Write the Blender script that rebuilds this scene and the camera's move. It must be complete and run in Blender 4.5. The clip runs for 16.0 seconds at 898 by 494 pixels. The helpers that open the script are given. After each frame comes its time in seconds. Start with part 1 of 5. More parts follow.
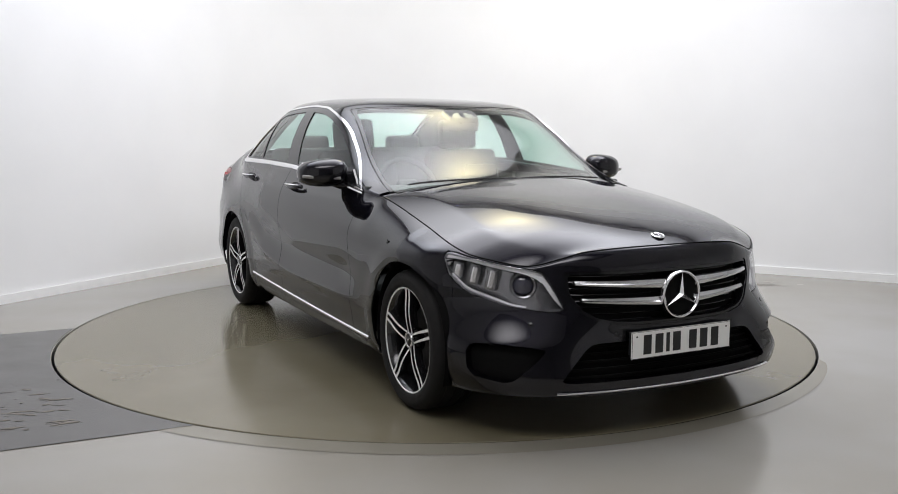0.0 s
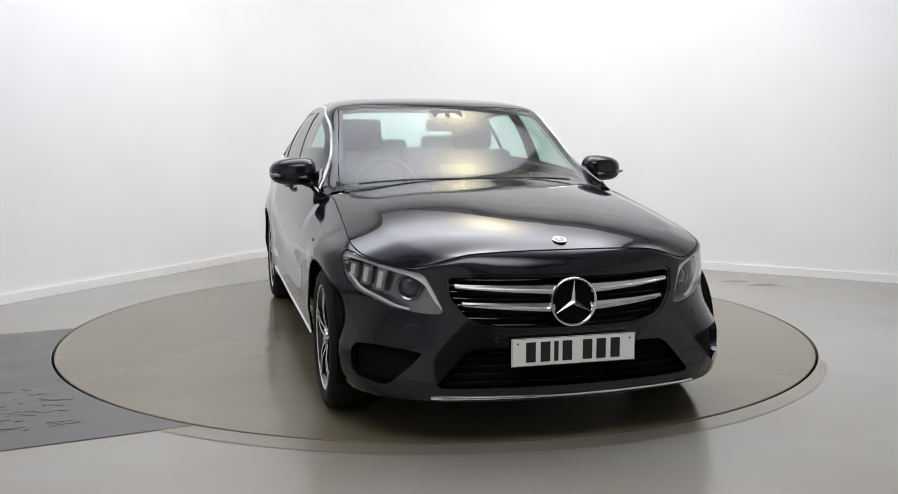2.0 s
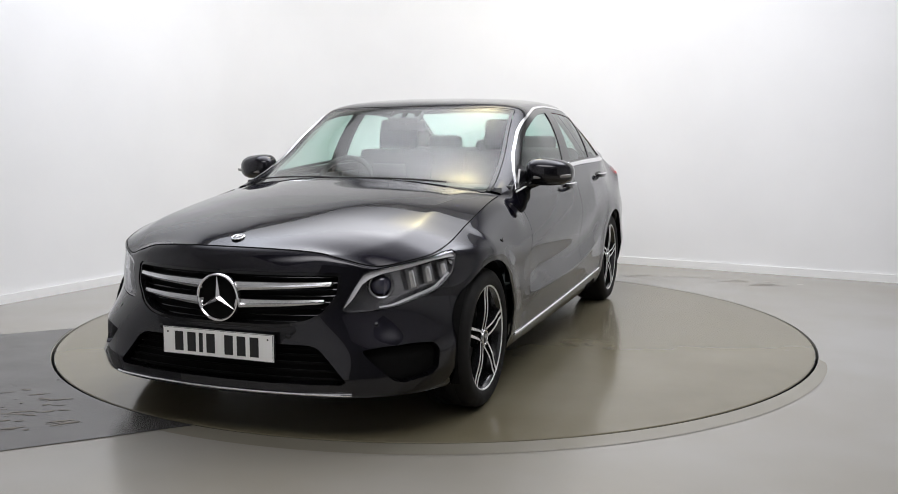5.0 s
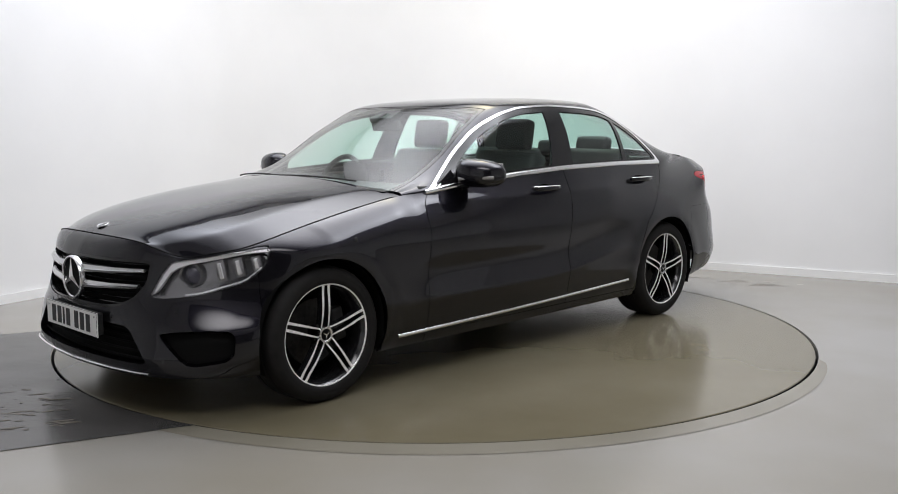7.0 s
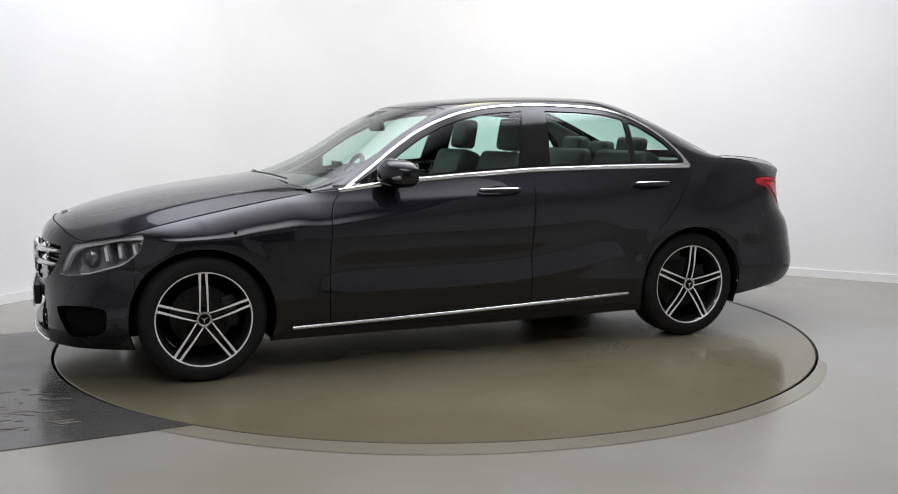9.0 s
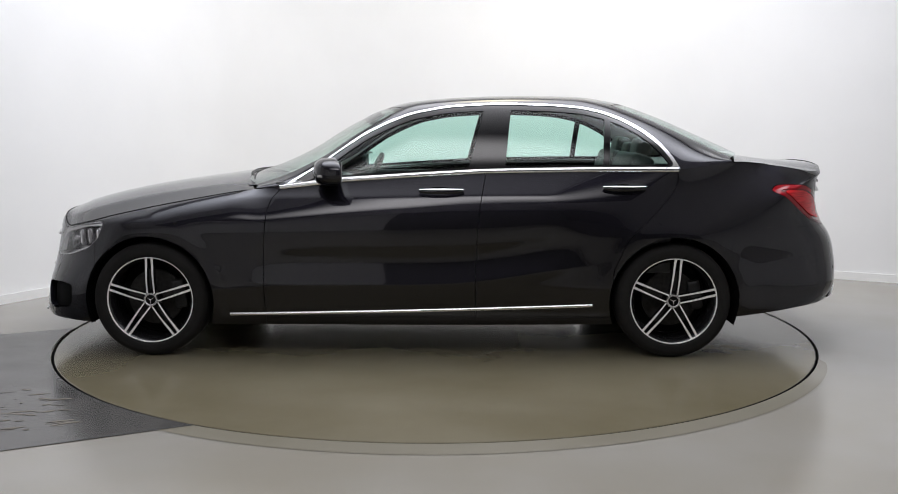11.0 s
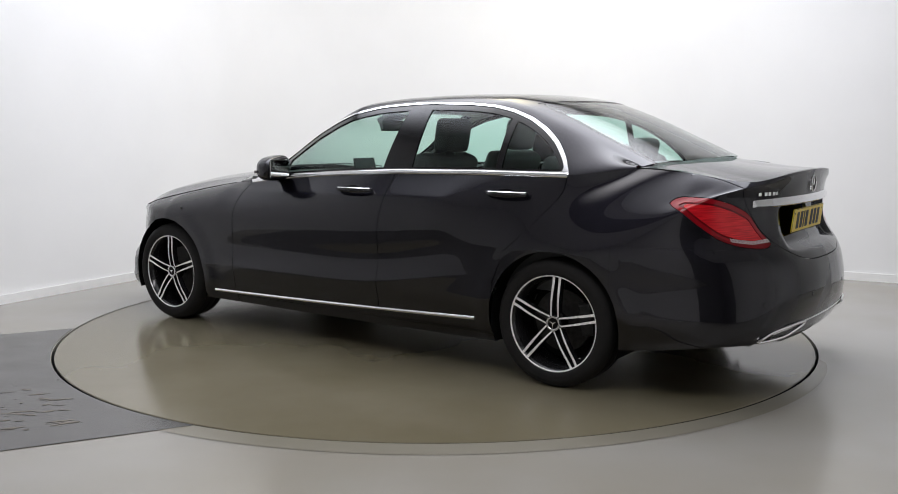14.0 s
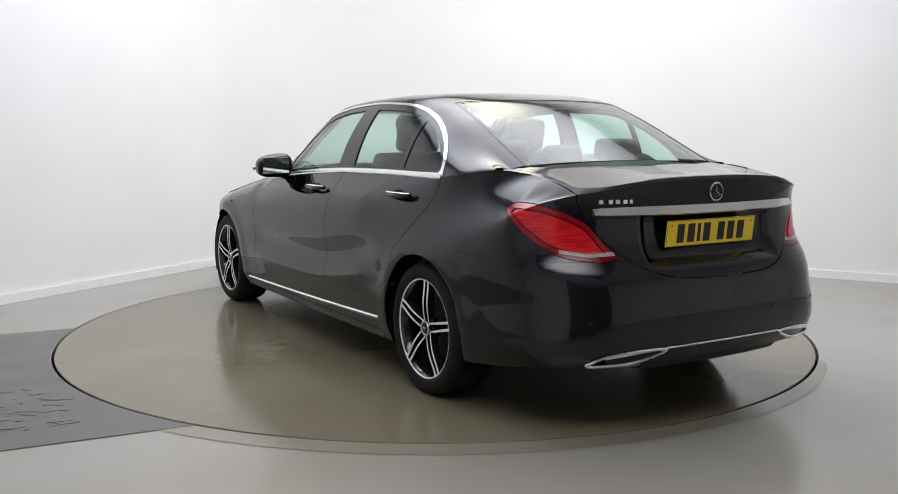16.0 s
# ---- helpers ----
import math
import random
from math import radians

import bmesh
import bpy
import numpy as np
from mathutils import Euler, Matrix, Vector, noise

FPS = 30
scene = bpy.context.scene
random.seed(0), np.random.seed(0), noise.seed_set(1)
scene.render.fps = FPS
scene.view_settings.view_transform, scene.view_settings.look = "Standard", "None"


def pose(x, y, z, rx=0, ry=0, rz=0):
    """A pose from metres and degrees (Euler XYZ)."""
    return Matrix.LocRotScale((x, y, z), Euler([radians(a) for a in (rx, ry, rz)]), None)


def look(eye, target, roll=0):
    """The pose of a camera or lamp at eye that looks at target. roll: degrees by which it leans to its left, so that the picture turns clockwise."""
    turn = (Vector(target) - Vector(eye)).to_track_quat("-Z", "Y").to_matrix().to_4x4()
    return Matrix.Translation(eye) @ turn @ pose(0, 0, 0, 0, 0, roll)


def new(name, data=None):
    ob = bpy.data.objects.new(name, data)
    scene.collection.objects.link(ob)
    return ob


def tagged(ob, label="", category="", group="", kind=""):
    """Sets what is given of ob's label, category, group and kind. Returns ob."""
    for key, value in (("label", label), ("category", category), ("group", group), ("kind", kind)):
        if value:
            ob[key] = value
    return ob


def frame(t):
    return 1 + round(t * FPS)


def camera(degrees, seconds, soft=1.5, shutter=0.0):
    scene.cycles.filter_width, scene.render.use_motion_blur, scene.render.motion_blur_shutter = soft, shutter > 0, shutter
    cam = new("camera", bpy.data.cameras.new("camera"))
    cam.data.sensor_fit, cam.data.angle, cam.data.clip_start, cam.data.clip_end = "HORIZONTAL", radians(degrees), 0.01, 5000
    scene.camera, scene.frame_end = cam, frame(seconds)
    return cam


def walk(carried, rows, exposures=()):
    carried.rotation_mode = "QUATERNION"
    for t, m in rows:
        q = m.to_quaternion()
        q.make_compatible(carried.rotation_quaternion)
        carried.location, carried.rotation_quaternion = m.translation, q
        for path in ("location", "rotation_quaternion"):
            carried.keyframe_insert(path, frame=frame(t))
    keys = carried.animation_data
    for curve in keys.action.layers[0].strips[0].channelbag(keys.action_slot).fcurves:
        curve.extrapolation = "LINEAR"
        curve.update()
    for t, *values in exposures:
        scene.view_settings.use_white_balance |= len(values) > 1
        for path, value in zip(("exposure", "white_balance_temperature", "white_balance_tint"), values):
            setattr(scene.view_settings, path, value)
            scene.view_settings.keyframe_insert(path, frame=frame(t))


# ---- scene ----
# The camera stands on a tripod; the turntable and the car on it turn.
cam = camera(51.2, 16.0, soft=0.9)
EYE = (0.0, -5.842, 1.241)
STAND = look(EYE, (EYE[0] + 0.01305, EYE[1] + 0.99195, EYE[2] - 0.12599), 0.04)
walk(cam, [(0.0, STAND), (16.0, STAND)])

# heading of the car's nose, degrees, over time
HEADING = [(0.0, -63.31), (0.5, -63.95), (1.0, -66.21), (1.5, -69.91), (2.0, -75.59), (2.5, -81.43), (3.0, -87.55),
           (3.5, -93.35), (4.0, -99.45), (4.5, -105.25), (5.0, -111.36), (6.0, -123.2), (7.0, -135.1), (7.5, -140.75), (8.0, -146.95), (8.5, -153.0),
           (9.0, -158.9), (10.0, -170.3), (11.0, -181.5), (11.5, -187.1), (12.0, -193.2), (12.5, -198.8), (13.0, -204.7), (13.5, -210.1), (14.0, -216.3),
           (14.5, -221.95), (15.0, -227.8), (15.5, -233.45), (16.0, -239.46)]
PIVOT = (-0.118, 0.040)  # the turntable's centre, seen from the middle of the wheelbase
DISC_R = 2.252

# ---- light ----
scene.view_settings.exposure = 0.0
world = bpy.data.worlds.new("world")
world.use_nodes = True
world.node_tree.nodes["Background"].inputs[0].default_value = (0.5, 0.52, 0.56, 1)
world.node_tree.nodes["Background"].inputs[1].default_value = 0.05
scene.world = world
CEIL = 3.8
LEFT_DIR, RIGHT_DIR = Vector((0.492, 0.8706, 0)), Vector((0.8706, -0.492, 0))
CORNER = Vector((-1.07, 4.30, 0))
SOFTBOX = 4.15  # glow of the fabric ceiling over the turntable
FRONT_FILL = 5.2  # glow of the unseen fill panel added before the turntable


# ---- materials ----
def material(name, colour, rough=0.5, metal=0.0, coat=0.0, coat_rough=0.03, ior=1.5):
    m = bpy.data.materials.new(name)
    m.use_nodes = True
    b = m.node_tree.nodes["Principled BSDF"]
    b.inputs["Base Color"].default_value = (*colour, 1)
    b.inputs["Roughness"].default_value = rough
    b.inputs["Metallic"].default_value = metal
    b.inputs["Coat Weight"].default_value = coat
    b.inputs["Coat Roughness"].default_value = coat_rough
    b.inputs["IOR"].default_value = ior
    return m


def vary(m, scale, low, high, detail=6.0, rough=None, bump=0.0, coords="Object", stretch=(1, 1, 1), fine=0.0):
    """Noise in a material's colour, gloss and relief; low and high are the colours' two ends."""
    nt = m.node_tree
    b = nt.nodes["Principled BSDF"]
    tc, mp, nz = nt.nodes.new("ShaderNodeTexCoord"), nt.nodes.new("ShaderNodeMapping"), nt.nodes.new("ShaderNodeTexNoise")
    mp.inputs["Scale"].default_value = stretch
    nz.inputs["Scale"].default_value, nz.inputs["Detail"].default_value = scale, detail
    ramp = nt.nodes.new("ShaderNodeValToRGB")
    ramp.color_ramp.elements[0].position, ramp.color_ramp.elements[1].position = 0.3, 0.7
    ramp.color_ramp.elements[0].color, ramp.color_ramp.elements[1].color = (*low, 1), (*high, 1)
    nt.links.new(tc.outputs[coords], mp.inputs[0])
    nt.links.new(mp.outputs[0], nz.inputs[0])
    nt.links.new(nz.outputs[0], ramp.inputs[0])
    nt.links.new(ramp.outputs[0], b.inputs["Base Color"])
    if rough:
        mr = nt.nodes.new("ShaderNodeMapRange")
        mr.inputs[1].default_value, mr.inputs[2].default_value = 0.3, 0.7
        mr.inputs[3].default_value, mr.inputs[4].default_value = rough
        nt.links.new(nz.outputs[0], mr.inputs[0])
        nt.links.new(mr.outputs[0], b.inputs["Roughness"])
    if bump:
        n2, bp = nt.nodes.new("ShaderNodeTexNoise"), nt.nodes.new("ShaderNodeBump")
        n2.inputs["Scale"].default_value, n2.inputs["Detail"].default_value = fine or scale * 8, 4
        nt.links.new(mp.outputs[0], n2.inputs[0])
        bp.inputs["Strength"].default_value, bp.inputs["Distance"].default_value = bump, 0.002
        nt.links.new(n2.outputs[0], bp.inputs["Height"])
        nt.links.new(bp.outputs[0], b.inputs["Normal"])
    return m


def glass(name, tint, gloss=0.045, rough=0.0):
    """A thin pane: tinted see-through with a gloss that grows towards grazing view."""
    m = bpy.data.materials.new(name)
    m.use_nodes = True
    nt = m.node_tree
    nt.nodes.remove(nt.nodes["Principled BSDF"])
    tr, gl, lw, mix = (nt.nodes.new(k) for k in ("ShaderNodeBsdfTransparent", "ShaderNodeBsdfGlossy", "ShaderNodeLayerWeight", "ShaderNodeMixShader"))
    up, mul = nt.nodes.new("ShaderNodeMath"), nt.nodes.new("ShaderNodeMath")
    up.operation, mul.operation = "POWER", "MULTIPLY_ADD"
    up.inputs[1].default_value, mul.inputs[1].default_value, mul.inputs[2].default_value = 4.0, 0.95, gloss
    lw.inputs[0].default_value = 0.5
    tr.inputs[0].default_value = (*tint, 1)
    gl.inputs["Roughness"].default_value = rough
    nt.links.new(lw.outputs["Facing"], up.inputs[0])
    nt.links.new(up.outputs[0], mul.inputs[0])
    nt.links.new(mul.outputs[0], mix.inputs[0])
    nt.links.new(tr.outputs[0], mix.inputs[1])
    nt.links.new(gl.outputs[0], mix.inputs[2])
    nt.links.new(mix.outputs[0], nt.nodes["Material Output"].inputs[0])
    return m


WALL = vary(material("wall_paint", (0.82, 0.82, 0.82), 0.75), 1.2, (0.80, 0.80, 0.80), (0.84, 0.84, 0.84), bump=0.08, fine=90)
SKIRT = material("skirting_gloss_paint", (0.84, 0.84, 0.83), 0.4)
DARKWALL = vary(material("dark_wall_paint", (0.12, 0.12, 0.122), 0.8), 1.5, (0.105, 0.105, 0.107), (0.135, 0.135, 0.137))
FLOOR = vary(material("grey_resin_floor", (0.3, 0.29, 0.27), 0.3), 0.55, (0.254, 0.236, 0.194), (0.315, 0.308, 0.294), detail=4, rough=(0.18, 0.26), bump=0.02, fine=60)
DISC = vary(material("olive_resin_floor", (0.3, 0.28, 0.22), 0.25), 0.8, (0.130, 0.113, 0.070), (0.190, 0.170, 0.119), detail=5, rough=(0.13, 0.20), bump=0.02, fine=60)
RING = vary(material("older_floor_paint", (0.23, 0.22, 0.19), 0.25), 0.9, (0.198, 0.184, 0.145), (0.235, 0.221, 0.182), detail=3, rough=(0.17, 0.24))
PATCH = vary(material("dark_worn_floor", (0.1, 0.1, 0.1), 0.3), 3.0, (0.056, 0.055, 0.054), (0.078, 0.075, 0.072), rough=(0.18, 0.28), bump=0.04, fine=60, stretch=(1, 1.6, 1))
SCUFF = vary(material("pale_scuffs", (0.3, 0.27, 0.23), 0.5), 20, (0.11, 0.095, 0.075), (0.20, 0.17, 0.135))
EMBLEMFIELD = material("gloss_black_emblem_field", (0.004, 0.004, 0.004), 0.35, ior=1.15)
# near-black for black parts and for the shade inside gaps and openings
BLACK = material("black_gap", (0.006, 0.006, 0.006), 0.7)
PAINT = vary(material("black_metallic_paint", (0.02, 0.02, 0.026), 0.44, 1.0, 1.0, 0.02), 700, (0.0094, 0.0090, 0.0124), (0.0165, 0.0157, 0.0212), detail=2)
PAINT.node_tree.nodes["Principled BSDF"].inputs["Coat IOR"].default_value = 1.52
PAINT.node_tree.nodes["Principled BSDF"].inputs["Specular Tint"].default_value = (0.30, 0.31, 0.36, 1)
GLOSSBLACK = material("gloss_black_trim", (0.008, 0.008, 0.009), 0.12)
MATTBLACK = vary(material("black_plastic", (0.012, 0.012, 0.012), 0.55), 80, (0.009, 0.009, 0.009), (0.017, 0.017, 0.017), bump=0.1, fine=400)
RUBBER = vary(material("tyre_rubber", (0.012, 0.012, 0.012), 0.7), 30, (0.009, 0.009, 0.009), (0.017, 0.016, 0.0155), rough=(0.6, 0.8), bump=0.1, fine=300)
RUBBER.node_tree.nodes["Principled BSDF"].inputs["Specular IOR Level"].default_value = 0.2
BLACK.node_tree.nodes["Principled BSDF"].inputs["Specular IOR Level"].default_value = 0.05
CHROME = material("bright_chrome", (0.90, 0.90, 0.91), 0.16, 1.0)
SATIN = material("satin_chrome", (0.70, 0.70, 0.71), 0.25, 1.0)
ALLOY = vary(material("machined_alloy", (0.8, 0.79, 0.78), 0.3, 0.12), 60, (0.88, 0.87, 0.86), (0.95, 0.94, 0.93), rough=(0.2, 0.32))
RIMBLACK = material("gloss_black_alloy", (0.012, 0.012, 0.013), 0.2, 0.0, 0.6)
STEEL = vary(material("brake_steel", (0.03, 0.029, 0.028), 0.55, 0.7), 40, (0.02, 0.019, 0.018), (0.042, 0.04, 0.038))
GLASS = glass("green_tinted_glass", (0.72, 0.91, 0.85))
SCREEN = glass("windscreen_glass", (0.78, 0.91, 0.85), 0.032, 0.02)
CLEAR = glass("clear_lamp_cover", (0.95, 0.95, 0.95), 0.028)
LAMPDARK = material("lamp_housing", (0.27, 0.27, 0.285), 0.20, 0.8)
LAMPGREY = material("lamp_reflector", (0.88, 0.88, 0.90), 0.16, 0.8)
GUIDE = material("milky_light_guide", (0.80, 0.80, 0.83), 0.2, 0.1)
LENSDARK = material("projector_glass", (0.03, 0.03, 0.05), 0.03, 0.0, 1.0)
RED = material("red_lamp_plastic", (0.26, 0.004, 0.010), 0.10)
REDCORE = vary(material("bright_red_lamp_core", (0.85, 0.008, 0.016), 0.2), 60, (0.42, 0.004, 0.010), (0.72, 0.012, 0.02), detail=1, stretch=(0.2, 0.2, 3))
REDDARK = material("dark_red_lamp_plastic", (0.14, 0.001, 0.004), 0.12)
PLATEWHITE = material("white_reflective_plate", (0.92, 0.92, 0.89), 0.35)
PLATEYELLOW = material("yellow_reflective_plate", (0.92, 0.66, 0.03), 0.35)
INK = material("black_plate_ink", (0.012, 0.012, 0.012), 0.5)
FABRIC = vary(material("black_seat_leather", (0.035, 0.036, 0.036), 0.55), 25, (0.03, 0.031, 0.031), (0.045, 0.046, 0.046), bump=0.2, fine=200)
TRIM = vary(material("dark_cabin_plastic", (0.05, 0.052, 0.052), 0.6), 30, (0.042, 0.044, 0.044), (0.06, 0.062, 0.062))
LINING = vary(material("grey_headlining", (0.45, 0.45, 0.43), 0.9), 120, (0.42, 0.42, 0.40), (0.47, 0.47, 0.45), bump=0.1, fine=500)
MIRROR = material("mirror_glass", (0.85, 0.87, 0.88), 0.02, 1.0)
AMBER = material("smoked_indicator", (0.30, 0.29, 0.28), 0.15, 0.3)
RIBBED = vary(material("ribbed_clear_plastic", (0.6, 0.58, 0.58), 0.2), 160, (0.24, 0.17, 0.17), (0.52, 0.42, 0.42), detail=1)


def softbox_glow():
    """Assumed fabric ceiling light: tinted spots set to suit reflections and walls, falling off to the edges."""
    m = bpy.data.materials.new("softbox_fabric")
    m.use_nodes = True
    nt = m.node_tree
    nt.nodes.remove(nt.nodes["Principled BSDF"])
    tc, em = nt.nodes.new("ShaderNodeTexCoord"), nt.nodes.new("ShaderNodeEmission")
    total = None
    for (x, y), (sx, sy), strength, colour in (((0.0, 0.6), (4.6, 4.2), 1.75, (0.945, 0.950, 1.0)), ((-2.0, 0.2), (2.0, 2.0), 0.9, (0.82, 0.87, 1.0)), ((2.2, -0.3), (2.2, 2.3), 2.0, (0.90, 0.92, 1.0)),
                                               ((0.5, 1.8), (0.8, 1.7), 1.5, (1.0, 0.86, 0.42))):
        mp, gr = nt.nodes.new("ShaderNodeMapping"), nt.nodes.new("ShaderNodeTexGradient")
        mp.vector_type = "POINT"
        mp.inputs["Location"].default_value = (-x / sx, -y / sy, 0)
        mp.inputs["Scale"].default_value = (1 / sx, 1 / sy, 0)
        gr.gradient_type = "QUADRATIC_SPHERE"
        mul = nt.nodes.new("ShaderNodeVectorMath")
        mul.operation = "SCALE"
        mul.inputs[0].default_value = [strength * c for c in colour]
        nt.links.new(tc.outputs["Object"], mp.inputs[0])
        nt.links.new(mp.outputs[0], gr.inputs[0])
        nt.links.new(gr.outputs["Fac"], mul.inputs["Scale"])
        if total is None:
            total = mul.outputs[0]
        else:
            add = nt.nodes.new("ShaderNodeVectorMath")
            nt.links.new(total, add.inputs[0])
            nt.links.new(mul.outputs[0], add.inputs[1])
            total = add.outputs[0]
    nt.links.new(total, em.inputs[0])
    em.inputs[1].default_value = SOFTBOX
    nt.links.new(em.outputs[0], nt.nodes["Material Output"].inputs[0])
    return m


def fill_glow(sx, sy):
    """An added fill panel's glow, even in the middle and fading towards its frame."""
    m = bpy.data.materials.new("fill_fabric")
    m.use_nodes = True
    nt = m.node_tree
    nt.nodes.remove(nt.nodes["Principled BSDF"])
    tc, mp, gr, ease, em = (nt.nodes.new(k) for k in ("ShaderNodeTexCoord", "ShaderNodeMapping", "ShaderNodeTexGradient", "ShaderNodeMapRange", "ShaderNodeEmission"))
    mp.inputs["Scale"].default_value = (1 / sx, 1 / sy, 0)
    gr.gradient_type = "SPHERICAL"
    ease.interpolation_type = "SMOOTHSTEP"
    ease.inputs["From Max"].default_value = 0.75
    ease.inputs["To Max"].default_value = FRONT_FILL
    em.inputs[0].default_value = (0.99, 0.97, 1.0, 1)
    nt.links.new(tc.outputs["Object"], mp.inputs[0])
    nt.links.new(mp.outputs[0], gr.inputs[0])
    nt.links.new(gr.outputs["Fac"], ease.inputs["Value"])
    nt.links.new(ease.outputs[0], em.inputs[1])
    nt.links.new(em.outputs[0], nt.nodes["Material Output"].inputs[0])
    return m


FITTING = material("lamp_fitting_white", (0.8, 0.8, 0.8), 0.4)


# ---- mesh helpers ----
def mesh_object(name, verts, faces, mat, parent=None, normals=None, smooth=True, label=""):
    me = bpy.data.meshes.new(name)
    me.from_pydata([tuple(map(float, v)) for v in verts], [], [tuple(map(int, f)) for f in faces])
    me.materials.append(mat)
    if smooth:
        me.shade_smooth()
    if normals is not None:
        me.normals_split_custom_set_from_vertices([tuple(map(float, n)) for n in normals])
    me.update()
    ob = new(name, me)
    ob.parent = parent
    if label:
        tagged(ob, label)
    return ob


def part(name, bm, mat, parent=None, label="", smooth=False):
    """Links a bmesh as one mesh object under a thing or a part."""
    me = bpy.data.meshes.new(name)
    bmesh.ops.recalc_face_normals(bm, faces=bm.faces)
    bm.to_mesh(me)
    bm.free()
    me.materials.append(mat)
    if smooth:
        me.shade_smooth()
        me.set_sharp_from_angle(angle=radians(38))
    ob = new(name, me)
    ob.parent = parent
    if label:
        tagged(ob, label)
    return ob


def block(size, m=None, bevel=0.0, segments=2, bm=None):
    bm = bm or bmesh.new()
    made = bmesh.ops.create_cube(bm, size=1, matrix=(m or Matrix()) @ Matrix.Diagonal((*size, 1)))["verts"]
    if bevel:
        edges = list({e for v in made for e in v.link_edges})
        bmesh.ops.bevel(bm, geom=edges, offset=bevel, segments=segments, affect="EDGES", profile=0.6)
    return bm


def lathe(profile, steps, axis_m=None, bm=None, closed=False):
    """Turns (radius, along) pairs about the local y axis."""
    bm = bm or bmesh.new()
    axis_m = axis_m or Matrix()
    rings = []
    for k in range(steps):
        a = 2 * math.pi * k / steps
        rings.append([bm.verts.new(axis_m @ Vector((r * math.cos(a), y, r * math.sin(a)))) for r, y in profile])
    n = len(profile)
    for k in range(steps):
        one, two = rings[k], rings[(k + 1) % steps]
        for i in range(n if closed else n - 1):
            bm.faces.new((one[i], one[(i + 1) % n], two[(i + 1) % n], two[i]))
    return bm


def tube(points, radius, sides=8, bm=None, flat=1.0, cap=True):
    """A round bar along points."""
    bm = bm or bmesh.new()
    pts = [Vector(p) for p in points]
    rings = []
    for i, p in enumerate(pts):
        d = (pts[min(i + 1, len(pts) - 1)] - pts[max(i - 1, 0)]).normalized()
        ref = Vector((0, 0, 1)) if abs(d.z) < 0.9 else Vector((1, 0, 0))
        a = d.cross(ref).normalized()
        b = a.cross(d)
        rings.append([bm.verts.new(p + radius * (math.cos(2 * math.pi * k / sides) * a * flat + math.sin(2 * math.pi * k / sides) * b)) for k in range(sides)])
    for one, two in zip(rings, rings[1:]):
        for k in range(sides):
            bm.faces.new((one[k], one[(k + 1) % sides], two[(k + 1) % sides], two[k]))
    if cap:
        bm.faces.new(rings[0][::-1])
        bm.faces.new(rings[-1])
    return bm


def prism(outline, low, high, m=None, bm=None, bevel=0.0):
    """A flat outline (x, y) made solid from z low to high."""
    bm = bm or bmesh.new()
    m = m or Matrix()
    a = [bm.verts.new(m @ Vector((x, y, low))) for x, y in outline]
    b = [bm.verts.new(m @ Vector((x, y, high))) for x, y in outline]
    n = len(outline)
    bm.faces.new(a[::-1])
    top = bm.faces.new(b)
    for i in range(n):
        bm.faces.new((a[i], a[(i + 1) % n], b[(i + 1) % n], b[i]))
    if bevel:
        bmesh.ops.bevel(bm, geom=list(top.edges), offset=bevel, segments=1, affect="EDGES")
    return bm


def spline(xs, ys, blur=0.02):
    """A smooth curve through the pairs (Fritsch-Carlson, then softened over the share blur of its length)."""
    xs, ys = np.array(xs, float), np.array(ys, float)
    if xs[0] > xs[-1]:
        xs, ys = xs[::-1], ys[::-1]
    h, d = np.diff(xs), np.diff(ys) / np.diff(xs)
    m = np.zeros(len(xs))
    m[0], m[-1] = d[0], d[-1]
    for i in range(1, len(xs) - 1):
        if d[i - 1] * d[i] > 0:
            w1, w2 = 2 * h[i] + h[i - 1], h[i] + 2 * h[i - 1]
            m[i] = (w1 + w2) / (w1 / d[i - 1] + w2 / d[i])
    g = np.linspace(xs[0], xs[-1], 801)
    k = np.clip(np.searchsorted(xs, g) - 1, 0, len(h) - 1)
    s = (g - xs[k]) / h[k]
    v = (2 * s**3 - 3 * s**2 + 1) * ys[k] + (s**3 - 2 * s**2 + s) * h[k] * m[k] + (3 * s**2 - 2 * s**3) * ys[k + 1] + (s**3 - s**2) * h[k] * m[k + 1]
    if blur:
        n = max(int(801 * blur), 2)
        for _ in range(2):
            pad = np.concatenate([2 * v[0] - v[n:0:-1], v, 2 * v[-1] - v[-2:-n - 2:-1]])
            v = np.convolve(pad, np.ones(2 * n + 1) / (2 * n + 1), "valid")
    return lambda q: np.interp(q, g, v)


# ---- surfaces in sheets that can be cut into panels ----
class Sheet:
    def __init__(self, v, n, f):
        self.v, self.n, self.f = v, n, f


